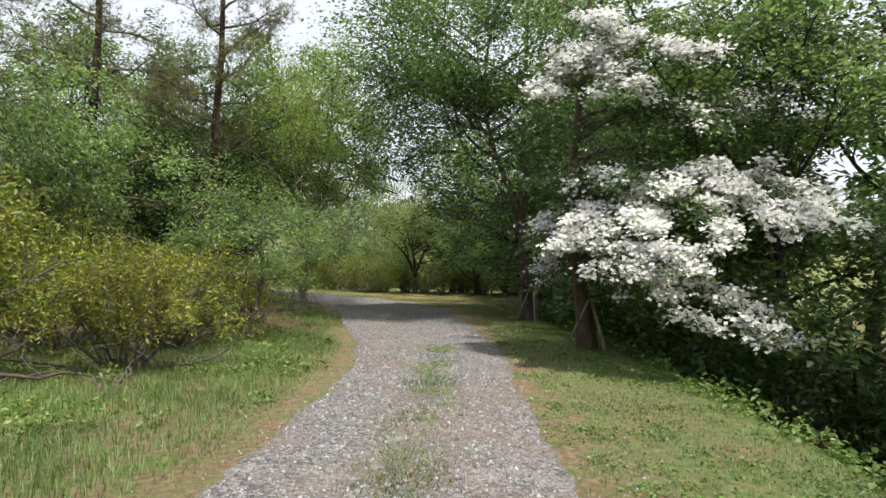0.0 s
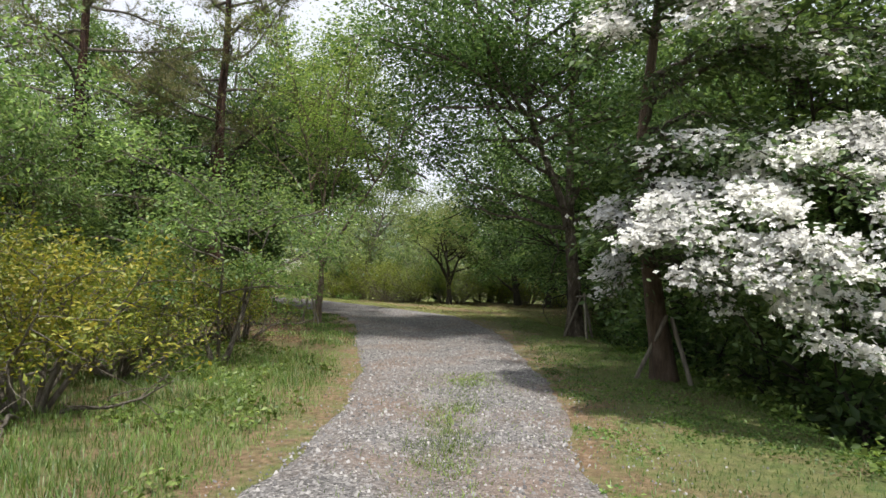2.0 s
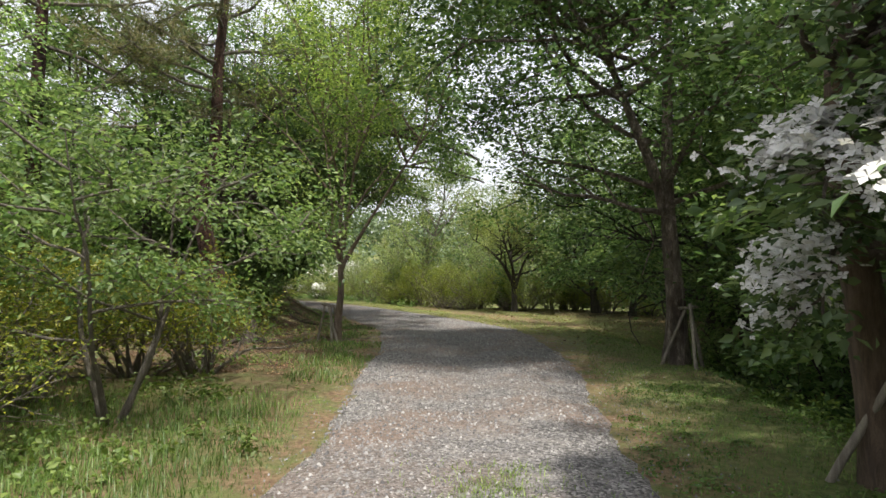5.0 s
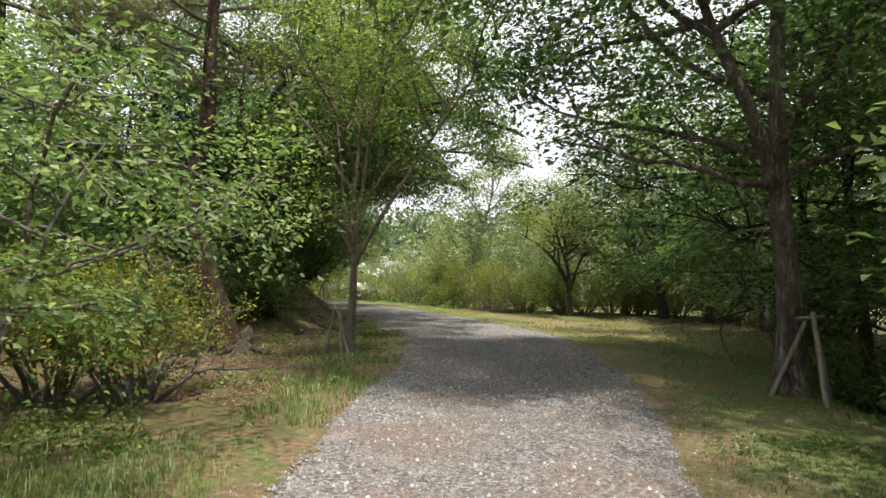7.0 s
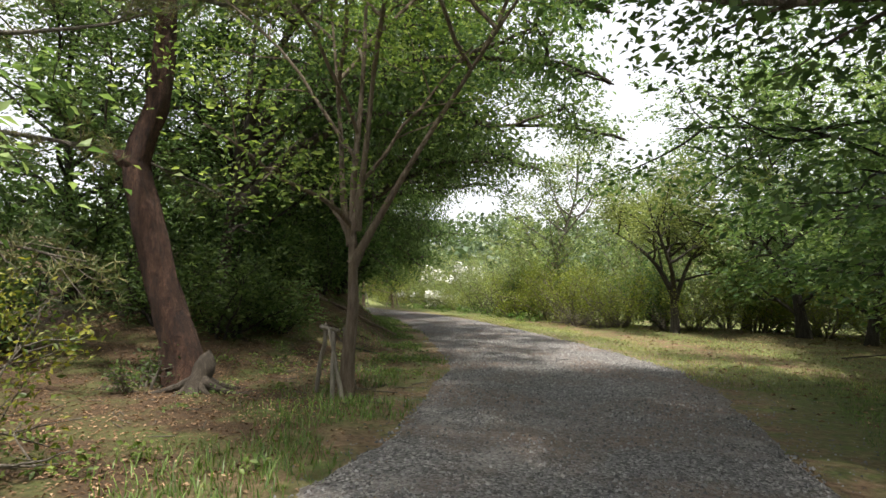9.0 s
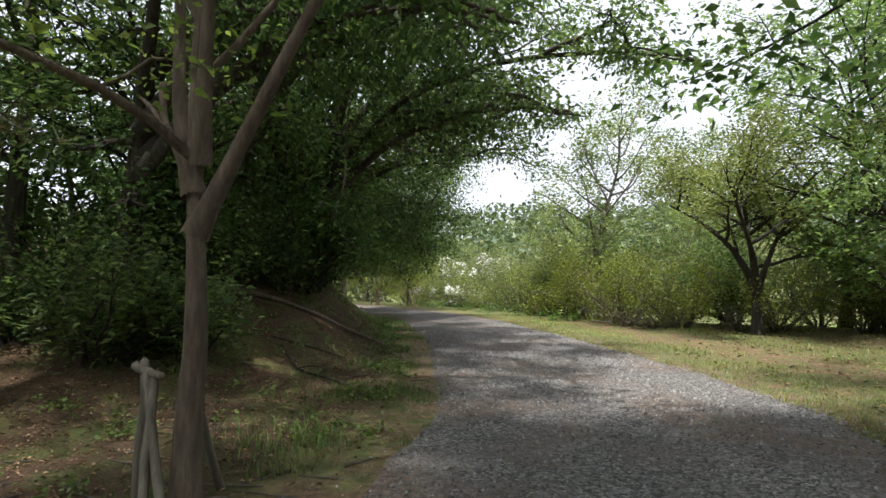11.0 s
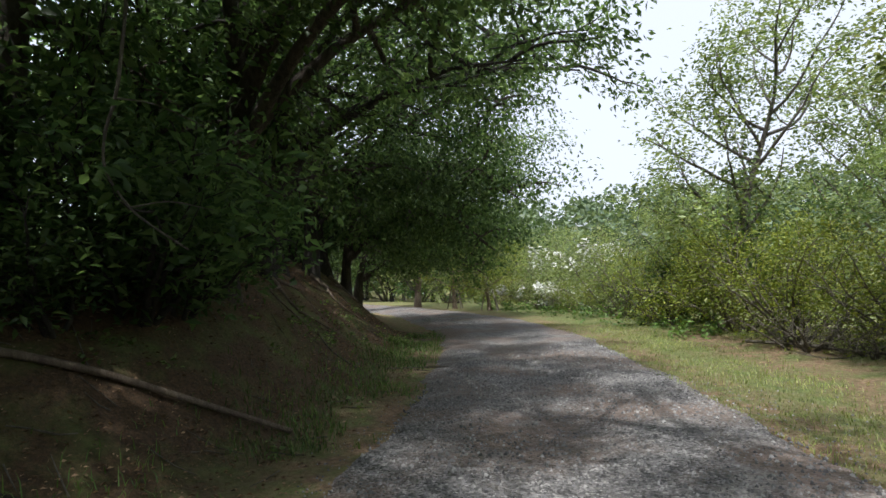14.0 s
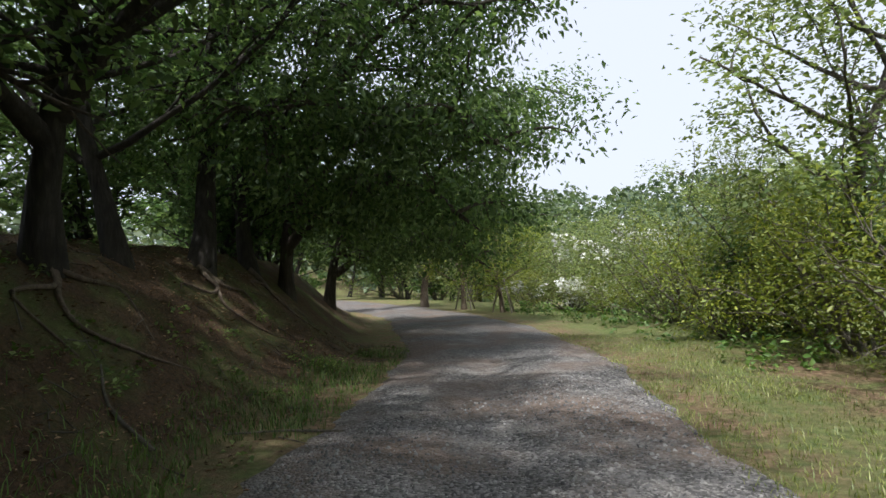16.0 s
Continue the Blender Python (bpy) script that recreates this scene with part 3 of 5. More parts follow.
# the largest of them reaches right across the road
reaching = grow_tree("bank_tree", 23, 9.5, 0.2,
                     trunk=[np.array(p, float) for p in (
                         [(0, 0, -0.3), (0.1, 0, 0.8), (0.35, 0.1, 2.0), (0.6, 0.1, 3.4), (0.8, 0.2, 5.2), (1.0, 0.2, 8.0)],
                         [(0.3, 0.1, 1.7), (1.2, 0.5, 2.5), (2.4, 1.0, 3.1), (3.7, 1.5, 3.4), (5.0, 1.9, 3.3)],
                         [(0.5, 0.1, 2.8), (1.6, 0.2, 3.9), (3.0, 0.4, 4.8), (4.6, 0.5, 5.4), (5.9, 0.6, 5.6)],
                         [(0.4, 0.1, 2.2), (1.0, 1.2, 3.1), (2.0, 2.4, 3.8), (3.4, 3.6, 4.0), (4.6, 4.4, 3.8)],
                         [(0.6, 0.1, 3.4), (1.6, -0.5, 4.8), (3.0, -0.9, 6.0), (4.6, -1.0, 6.8)],
                         [(0.2, 0.0, 1.4), (0.8, -0.9, 2.2), (1.6, -1.9, 2.9), (2.6, -2.8, 3.2)])],
                     first=0.35, limbs=42, reach=1.9, rise=0.2, lift=-0.15, leaves=15000, size=0.12, spread=0.28, flat=0.3, droop=0.7, bark=BARK_DARK, leaf=LEAF_BANK, sides=9,
                     label="big dark tree stretching drooping limbs across the road", group="bank trees")
repeat(reaching, [(-11.2, 28.6, 0, 0.9, 1)])

# a tree whose limbs span the whole road, high over it
spanning = grow_tree("bank_tree", 24, 9.0, 0.19,
                     trunk=[line3((0, 0, -0.3), (0.15, 0, 1.0), (0.3, 0.1, 2.2), (0.5, 0.2, 4.2), (0.7, 0.2, 6.6)),
                            line3((0.3, 0.1, 1.8), (1.8, 0.1, 2.9), (3.6, 0, 3.4), (5.4, -0.1, 3.3), (6.6, -0.2, 2.9)),
                            line3((0.35, 0.1, 2.4), (2.4, 0, 3.9), (4.8, -0.1, 4.3), (7.2, -0.2, 4.0), (8.6, -0.2, 3.5)),
                            line3((0.3, 0.1, 2.0), (1.4, 0.9, 3.2), (2.8, 1.9, 4.0), (4.6, 2.8, 4.2)),
                            line3((0.4, 0.1, 2.8), (1.7, -0.8, 4.2), (3.2, -1.6, 4.9), (4.8, -2.2, 5.0)),
                            line3((0.5, 0.2, 3.2), (2.0, 0.8, 5.0), (3.8, 1.2, 6.0), (5.4, 1.4, 6.2))],
                     first=0.32, limbs=48, reach=1.55, rise=0.25, lift=-0.25, leaves=18000, size=0.115, spread=0.26, flat=0.3, droop=0.6, floor=1.7, bark=BARK_GREY, leaf=LEAF_BANK, sides=9,
                     label="dark tree with long level limbs spanning the road", group="bank trees")
# second and third copies are added to shade the road, limbs mostly out of view
repeat(spanning, [(-9.6, 27.0, 0, 1, 1), (-8.6, 21.6, 8, 0.95, 1.2), (-9.3, 24.5, -4, 1.0, 1.4)])

# the last tree of the bank hangs a curtain of leaves over the bend
curtain = grow_tree("bank_tree", 25, 9.5, 0.18,
                    trunk=[line3((0, 0, -0.3), (0.2, 0, 1.2), (0.5, 0.1, 2.2), (1.0, 0.2, 3.8), (1.8, 0.3, 6.0)),
                           line3((0.3, 0, 1.0), (1.6, 0.6, 2.0), (3.4, 1.2, 2.0), (4.7, 1.6, 0.9)),
                           line3((0.5, 0.1, 1.7), (2.2, 0.5, 3.0), (4.4, 1.0, 3.1), (5.8, 1.2, 2.1)),
                           line3((0.6, 0.1, 2.2), (2.4, 0.2, 4.2), (4.6, 0.4, 4.8), (6.0, 0.5, 4.2)),
                           line3((1.0, 0.2, 3.4), (2.6, 0.8, 5.4), (4.6, 1.2, 6.4), (6.0, 1.4, 6.0)),
                           line3((0.4, 0.1, 1.6), (1.4, -0.8, 2.6), (2.6, -1.7, 3.0), (3.8, -2.4, 2.6))],
                    first=0.3, limbs=60, reach=1.6, rise=0.3, lift=-0.6, leaves=34000, size=0.125, spread=0.48, flat=0.2, droop=0.9, bark=BARK_GREY, leaf=LEAF_BANK, sides=9,
                    label="dense tree drooping a dark curtain of leaves over the bend", group="bank trees")
repeat(curtain, [(-15.1, 33.5, 0, 0.9, 1.1), (-18.6, 36.8, 20, 0.95, 0.95)])

# scrub and trees beyond the road
scrub_a = grow_shrub("thicket_shrub", 31, 2.3, 1.7, 13, 6800, 0.066, LEAF_GOLD, BARK_TWIG, "yellow-green thicket shrub with bare grey stems", "thicket shrubs", flat=0.4, spread=0.17, fine=False, low=0.15, bare=0.04)
scrub_b = grow_shrub("thicket_shrub", 32, 3.2, 2.0, 12, 6200, 0.09, LEAF_GREY, BARK_TWIG, "tall grey-green thicket shrub", "thicket shrubs", flat=0.45, spread=0.22, fine=False, low=0.15, bare=0.03)
repeat(scrub_a, [(-2.6, 34.6, 0, 1, 1), (-4.6, 35.6, 60, 1.05, 1), (-6.0, 37.4, 130, 1.1, 1.05), (-0.2, 34.8, 200, 0.9, 0.9), (1.8, 35, 260, 0.9, 0.95), (-8.2, 38.6, 20, 1, 1), (3.6, 34.2, 90, 0.9, 0.9),
                 (-13.4, 43.2, 45, 0.8, 0.7), (-19, 46.5, 100, 0.9, 0.8), (5.4, 33.4, 310, 0.9, 0.9)])
repeat(scrub_b, [(-3.4, 37.4, 0, 1, 1), (-7.4, 40.2, 50, 1.1, 1.1), (0.8, 37, 110, 1, 1), (-10.4, 41, 170, 1, 0.9), (3.4, 36.8, 240, 1.1, 1.1), (-12.6, 44.5, 300, 1.1, 0.9), (-16, 46.5, 80, 1.1, 0.9),
                 (-22, 50, 15, 1.2, 1), (6.4, 36.5, 140, 1.2, 1.1), (-18, 52, 220, 1.5, 1),
                 (5.0, 34.6, 20, 0.9, 0.7), (7.0, 31.8, 75, 1.0, 0.7), (7.8, 28.6, 185, 1.0, 0.7), (-26.5, 50.8, 30, 1.5, 1.2), (-30.5, 52.4, 120, 1.5, 1.2), (-35, 53.4, 220, 1.5, 1.2)])
far_a = grow_tree("thicket_tree", 33, 7.0, 0.12, limbs=18, reach=2.4, leaves=9500, size=0.105, first=0.2, forks=3, bark=BARK_TWIG, leaf=LEAF_GREY,
                  label="airy grey-green tree rising behind the thicket", group="thicket trees")
repeat(far_a, [(-6.6, 38.4, 0, 1.1, 1.1), (-4.4, 46, 60, 1.25, 1.2), (-0.5, 44, 130, 1.1, 1.1), (3.2, 42, 210, 1.1, 1.1), (-10.6, 46, 280, 0.9, 0.85), (7.5, 40, 20, 1.1, 1.1), (-1.8, 40, 160, 0.8, 0.8),
               (-26, 60, 60, 1.1, 0.9), (-36, 56, 60, 1.2, 1.1), (-19.5, 60, 10, 1.0, 0.8)])

# ---- trees of their own along the road ----
def set_down(ob, x, y, sink=0.05):
    ob.location = (x, y, ground_z(x, y) - sink)
    return ob


# the propped tree with flaking bark
flaking = grow_tree("propped_tree", 41, 12, 0.21,
                    trunk=[line3((0, 0, -0.2), (0.0, -0.03, 1.0), (-0.1, -0.1, 2.2), (-0.18, -0.18, 3.2), (-0.15, -0.2, 5.2), (-0.1, -0.1, 7.5), (0, 0, 10.8)),
                           line3((-0.16, -0.16, 2.9), (-0.5, -0.25, 3.9), (-1.05, -0.35, 5.2), (-1.4, -0.4, 6.6), (-1.7, -0.3, 9.0))],
                    first=0.42, limbs=40, reach=3.7, rise=0.34, lift=0.0, leaves=66000, size=0.115, spread=0.46, floor=3.5, bark=BARK_PATCHY, leaf=LEAF_TREE, bias=(-0.28, 0.0), sides=12,
                    forks=5, label="forked tree with pale flaking bark propped by stakes")
set_down(flaking, 4.1, 17.6)

# a tree leaning out over the road behind it
leaning = grow_tree("overhanging_tree", 46, 10.5, 0.17, trunk=[line3((0, 0, -0.2), (-0.1, 0, 1.5), (-0.3, -0.1, 3.5), (-0.5, 0, 6), (-0.6, 0.1, 9.6))], first=0.34, limbs=32, reach=3.6, rise=0.3, lift=-0.1,
                    leaves=34000, size=0.12, spread=0.36, floor=2.6, bark=BARK_DARK, leaf=LEAF_TREE, bias=(-0.5, 0.0), label="broadleaf tree stretching its branches over the road")
set_down(leaning, 6.6, 22.6)

# the forked tree with a tripod of stakes
forked = grow_tree("forked_tree", 42, 9, 0.098,
                   trunk=[line3((0, 0, -0.2), (0.03, 0, 0.6), (0.10, 0, 1.2), (0.06, 0, 1.9), (0.02, 0.02, 2.8), (0.15, 0.05, 4.4), (0.1, 0.1, 7.5)),
                          line3((0.06, 0, 1.75), (0.35, 0.1, 2.3), (0.75, 0.2, 3.0), (1.5, 0.5, 4.3), (2.3, 0.8, 5.6), (2.9, 1.0, 7.0)),
                          line3((0.05, 0, 2.0), (-0.12, 0, 2.6), (-0.25, 0.1, 3.5), (-0.5, 0.2, 5.0), (-0.8, 0.2, 7.2)),
                          line3((0.08, 0.02, 2.2), (0.3, -0.1, 3.2), (0.5, -0.2, 4.6), (0.9, -0.3, 6.4))],
                   first=0.56, limbs=30, reach=3.0, rise=0.8, lift=0.1, leaves=26000, size=0.076, spread=0.4, bark=BARK_PALE, leaf=LEAF_LIGHT, sides=10,
                   label="pale-barked forked tree with an airy light green crown")
set_down(forked, -3.15, 18.75)
stub = Wood()
stub.tube(line3((0.03, 0, 2.05), (-0.15, 0.02, 2.35), (-0.33, 0.05, 2.5), (-0.36, 0.05, 2.8)), np.linspace(0.045, 0.02, 10), 7)
stub.tube(line3((-0.33, 0.05, 2.5), (-0.42, 0.0, 2.65), (-0.52, 0.0, 2.72)), np.linspace(0.025, 0.01, 7), 6)
part("dead_stub", stub.mesh("dead_stub"), BARK_PALE, forked.children[0], "broken dead limb stub")


# the leaning red pine
def grow_pine(seed, line, radius, crown_from, limbs, clumps, label, reach=3.2):
    rng = np.random.default_rng(seed)
    tree = thing("red_pine", label, "pine tree")
    wood = Wood()
    t = np.linspace(0, 1, len(line))
    wood.tube(line, radius * (1 - 0.72 * t) * (1 + 0.35 * np.exp(-t * 16)), 12, 0.06, rng)
    part("trunk", wood.mesh("trunk"), BARK_RED, tree)
    wood, tips = Wood(), []
    for j in range(limbs):
        u = crown_from + (1 - crown_from) * (j + rng.random()) / limbs
        at = np.array([np.interp(u, t, line[:, c]) for c in range(3)])
        az = j * 2.4 + rng.random()
        lb = bough(rng, at, (np.cos(az), np.sin(az), 0.12 + 0.5 * max(0, u - 0.75)), reach * (1.15 - 0.7 * u) * (0.8 + 0.5 * rng.random()), 8, 0.16, 0.1)
        wood.tube(lb, np.linspace(0.05, 0.012, 9), 5)
        for f in range(9):
            w = 0.25 + 0.75 * rng.random()
            at2 = np.array([np.interp(w, np.linspace(0, 1, 9), lb[:, c]) for c in range(3)])
            br = bough(rng, at2, unit(lb[-1] - lb[0]) + rng.normal(size=3) * [0.8, 0.8, 0.3], 0.5 + 0.5 * rng.random(), 4, 0.2, 0.2)
            wood.tube(br, np.linspace(0.012, 0.005, 5), 4)
            tips.append(br[1:])
    part("branch_work", wood.mesh("branch_work"), BARK_TWIG, tree)
    tips = np.concatenate(tips)
    at = tips[rng.integers(0, len(tips), clumps)] + rng.normal(size=(clumps, 3)) * 0.12
    k = 13
    d = unit(rng.normal(size=(clumps, k, 3)) + [0, 0, 0.5])
    s = unit(np.cross(d, rng.normal(size=(clumps, k, 3)))) * 0.006
    base = np.repeat(at[:, None], k, 1)
    tip = base + d * (0.13 + 0.08 * rng.random((clumps, k, 1)))
    v = np.stack([base - s, base + s, tip], 2).reshape(-1, 3)
    part("crown", fast_mesh("crown", v, np.arange(len(v)).reshape(-1, 3)), NEEDLE, tree)
    return tree


pine = grow_pine(51, line3((0, 0, -0.2), (-0.12, -0.05, 0.5), (-0.36, -0.16, 1.1), (-0.64, -0.3, 2.3), (-0.86, -0.42, 3.2), (-0.58, -0.28, 3.9), (-0.5, -0.25, 4.9),
                           (-0.55, -0.25, 6), (-0.4, -0.2, 8.5), (-0.5, -0.1, 11.5)), 0.27, 0.74, 20, 3000, "leaning pine with red-brown bark and a swollen bend", 4.2)
set_down(pine, -5.45, 18.3, 0.02)
knob = Wood()
knob.tube(line3((-0.74, -0.36, 3.12), (-0.98, -0.46, 3.2), (-1.12, -0.52, 3.3)), np.array([0.17, 0.18, 0.17, 0.155, 0.14, 0.11, 0.07]), 8, 0.06, np.random.default_rng(1))
part("burl", knob.mesh("burl"), BARK_RED, pine.children[0], "swollen knot where a limb was lost")
pine_b = grow_pine(52, line3((0, 0, -0.2), (0.1, 0, 2), (0.0, 0.1, 5), (0.2, 0, 8), (0.1, 0, 11)), 0.2, 0.22, 24, 2600, "pine with dull brown-green needles among broadleaf trees", 3.8)
set_down(pine_b, -8.6, 15.6)
set_down(copy_thing(pine_b, Matrix.Rotation(2.0, 4, "Z")), -12.5, 15.0)

# the spreading tree across the road, and the trees about it
cherry = grow_tree("cherry_tree", 43, 5.6, 0.15,
                   trunk=[line3((0, 0, -0.2), (0, 0, 0.6), (-0.05, 0, 1.3), (-0.5, 0, 2.2), (-1.2, 0.1, 2.9), (-2.0, 0.1, 3.4)),
                          line3((0, 0, 1.1), (0.2, 0, 1.7), (0.45, 0, 2.4), (1.0, 0, 3.1), (1.9, 0, 3.8)),
                          line3((0, 0, 1.2), (-0.1, 0.1, 2.0), (-0.2, 0.1, 3.0), (-0.1, 0, 4.4)),
                          line3((0, 0, 1.2), (0.0, -0.4, 1.9), (-0.2, -1.2, 2.8), (-0.3, -1.8, 3.4))],
                   first=0.42, limbs=24, reach=1.9, rise=0.6, leaves=16000, size=0.09, spread=0.24, bark=BARK_DARK, leaf=LEAF_GREY,
                   label="low spreading tree with a dark forked trunk")
set_down(cherry, -0.6, 33.0)
edge_tree = grow_tree("edge_tree", 44, 7.5, 0.13, limbs=22, reach=2.7, leaves=14000, size=0.115, first=0.1, bark=BARK_DARK, leaf=LEAF_SAPLING,
                      label="leafy tree at the edge of the lawn", group="lawn edge trees")
repeat(edge_tree, [(4.4, 31.8, 0, 1, 1), (5.8, 28.8, 120, 1, 0.95), (6.2, 25.4, 230, 1, 1.1), (7.4, 33.5, 60, 1, 1), (3.0, 33.4, 160, 1.1, 1.1), (1.4, 36.8, 290, 1.1, 1.1)])
gold = grow_tree("roadside_tree", 45, 6.5, 0.15, trunk=[line3((0, 0, -0.2), (0.05, 0, 1), (0.3, 0, 2.4), (0.35, 0, 3.6), (0.2, 0, 5.6))], limbs=16, reach=2.2, leaves=8000, size=0.13, first=0.3,
                 bark=BARK_PALE, leaf=LEAF_GOLD, label="young golden-green roadside tree held by stakes", group="roadside trees")
repeat(gold, [(-20.2, 44.0, 140, 0.72, 0.95), (-17.4, 43.0, 250, 0.66, 0.75)])
green_twin = grow_tree("roadside_tree", 47, 6.8, 0.2, trunk=[line3((0, 0, -0.2), (0.05, 0, 1), (0.4, 0, 2.4), (0.7, 0, 3.6), (0.6, 0, 5.6))], limbs=16, reach=2.2, leaves=8000, size=0.13, first=0.4,
                       bark=BARK_PALE, leaf=LEAF_TREE, label="young green roadside tree with a leaning pale trunk", group="roadside trees")
repeat(green_twin, [(-23.6, 45.0, 0, 0.95, 1.0)])


def stake(pole_from, pole_to, radius, parent, rng):
    w = Wood()
    a, b = np.array(pole_from, float), np.array(pole_to, float)
    w.tube(np.stack([a + (b - a) * t + rng.normal(size=3) * 0.006 for t in np.linspace(0, 1, 5)]), np.linspace(radius, radius * 0.82, 5), 8, 0.03, rng)
    return part("stake", w.mesh("stake"), POLE, parent)


def tree_support(x, y, feet, top, label, tie=None, radius=0.035, seed=0):
    rng = np.random.default_rng(seed)
    ob = thing("tree_support", label, "tree stake", "tree supports")
    ob.location = (x, y, ground_z(x, y))
    for fx, fy, tx, ty, tz in feet:
        stake((fx, fy, ground_z(x + fx, y + fy) - ground_z(x, y) - 0.1), (tx, ty, tz), radius, ob, rng)
    if tie:
        stake(*tie, radius * 0.9, ob, rng)
    return ob


tree_support(4.62, 10.75, [(-0.42, 0.15, -0.02, -0.18, 0.95), (0.30, -0.35, 0.05, -0.16, 0.92), (0.1, 0.5, 0.02, 0.2, 0.9)], 0.9, "grey wooden stakes leaning against a tree trunk", seed=1)
tree_support(4.1, 17.6, [(0.22, -0.85, 0.2, -0.3, 1.1), (-0.32, -0.22, 0.12, -0.26, 0.98), (0.5, 0.1, 0.2, -0.22, 1.1)], 1.0, "weathered stakes lashed round a tree",
             tie=((0.02, -0.3, 1.02), (0.34, -0.22, 1.06)), seed=2)
tree_support(-3.15, 18.75, [(-0.48, 0.0, -0.26, -0.1, 0.92), (0.16, -0.25, -0.16, -0.16, 0.86), (0.02, -0.32, -0.1, -0.14, 0.84), (-0.1, 0.4, -0.12, 0.1, 0.85)], 0.9, "tripod of weathered stakes round a slim tree",
             tie=((-0.34, -0.12, 0.88), (-0.02, -0.16, 0.84)), radius=0.032, seed=3)
for gx, gy in ((-20.2, 44.0), (-17.4, 43.0)):
    tree_support(gx, gy, [(-0.5, 0, -0.08, 0, 1.2), (0.5, -0.1, 0.08, 0, 1.2), (0.1, 0.5, 0.0, 0.1, 1.2)], 1.2, "thin stakes holding a young roadside tree", radius=0.03, seed=4)


# ---- the flowering dogwood ----
def grow_dogwood():
    rng = np.random.default_rng(61)
    tree = thing("flowering_dogwood", "dogwood covered in white flowers, its trunk leaning on stakes", "flowering tree")
    o = np.array([4.62, 10.78, ground_z(4.62, 10.78)])
    stem = line3((4.64, 10.8, -0.1), (4.5, 10.76, 1.0), (4.3, 10.7, 2.3), (4.25, 10.6, 3.6), (4.45, 10.5, 5.4), (4.6, 10.4, 7.6))
    wood = Wood()
    wood.tube(stem - o, np.linspace(0.165, 0.03, len(stem)) * (1 + 0.35 * np.exp(-np.linspace(0, 12, len(stem)))), 11, 0.05, rng)
    part("trunk", wood.mesh("trunk"), BARK_BROWN, tree)
    # height on the trunk, tip, width, share of flowers
    main_tier = [(2.7, 3.6, 9.1, 1.9, 0.6, 1.0), (2.8, 3.95, 8.0, 1.9, 0.7, 1.5), (2.9, 4.4, 7.7, 1.55, 0.8, 1.4), (3.0, 5.2, 7.2, 1.5, 0.55, 1.3), (3.1, 5.9, 7.4, 2.1, 0.6, 1.1),
                 (3.1, 6.8, 7.7, 2.3, 0.9, 1.2), (3.2, 7.8, 8.1, 2.3, 0.9, 1.1), (3.2, 8.8, 8.7, 2.2, 0.9, 1.0), (3.2, 5.0, 8.2, 2.8, 0.7, 0.35), (3.2, 4.2, 8.6, 2.9, 0.6, 0.4)]
    upper_tier = [(5.0, 3.35, 8.8, 4.2, 0.6, 1.2), (5.2, 3.9, 8.3, 4.8, 0.7, 1.3), (5.1, 4.7, 7.9, 4.1, 0.7, 1.4), (5.4, 5.5, 8.1, 4.8, 0.8, 1.3), (5.8, 4.2, 8.6, 5.5, 0.7, 1.0)]
    low_tier = [(1.7, 5.6, 7.8, 0.75, 0.5, 0.7), (1.7, 6.6, 7.6, 0.55, 0.6, 0.7), (1.8, 5.1, 8.7, 0.8, 0.3, 0.3), (2.2, 3.75, 10.2, 1.2, 0.45, 0.6), (2.2, 3.8, 9.7, 1.3, 0.4, 0.5),
                (1.9, 5.1, 10.2, 1.0, 0.35, 0.5)]
    back_tier = [(4.0, 7.4, 9.4, 4.6, 1.1, 0.22), (4.2, 8.4, 9.9, 4.2, 1.1, 0.22), (5.6, 6.5, 9.8, 6.4, 1.1, 0.2), (6.2, 5.5, 9.4, 7.3, 1.0, 0.2), (5.4, 8.0, 11, 6.4, 1.2, 0.1),
                 (6.0, 4.0, 11.6, 7.4, 1.0, 0.05), (5.0, 3.6, 10.6, 5.6, 0.8, 0.1), (5.2, 9.0, 9.5, 5.6, 1.2, 0.2), (3.6, 7.0, 12.0, 3.8, 1.1, 0.05), (3.0, 8.2, 10.5, 2.9, 1.1, 0.15),
                 (4.4, 6.4, 9.0, 4.0, 0.9, 0.3)]
    inner_tier = [(3.0, 3.6, 9.9, 3.2, 0.7, 0.04), (3.4, 4.9, 9.5, 3.6, 0.8, 0.06), (3.7, 4.3, 9.2, 4.1, 0.7, 0.04), (3.2, 5.7, 9.7, 3.3, 0.8, 0.05),
                  (4.2, 5.4, 9.9, 4.9, 0.8, 0.08)]
    sprays = main_tier + upper_tier + low_tier + back_tier + inner_tier
    leaf_at, leaf_way, bloom_at = [], [], []
    limbs = Wood()
    for h, tx, ty, tz, width, bloom in sprays:
        a = np.array([np.interp(h, stem[:, 2], stem[:, c]) for c in range(3)])
        b = np.array([tx, ty, tz])
        u = np.linspace(0, 1, 9)[:, None]
        arch = np.array([0, 0, 1.0]) * 0.22 * np.linalg.norm(b - a)
        ln = a + (b - a) * u + arch * (4 * u * (1 - u)) * 0.55 + rng.normal(size=(9, 3)) * 0.04 * np.sin(u * np.pi)
        limbs.tube(ln - o, np.linspace(0.05, 0.008, 9), 5)
        out = unit((b - a)[:2])
        perp = np.array([-out[1], out[0], 0])
        length = np.linalg.norm(b - a)
        n = int(9 * length)
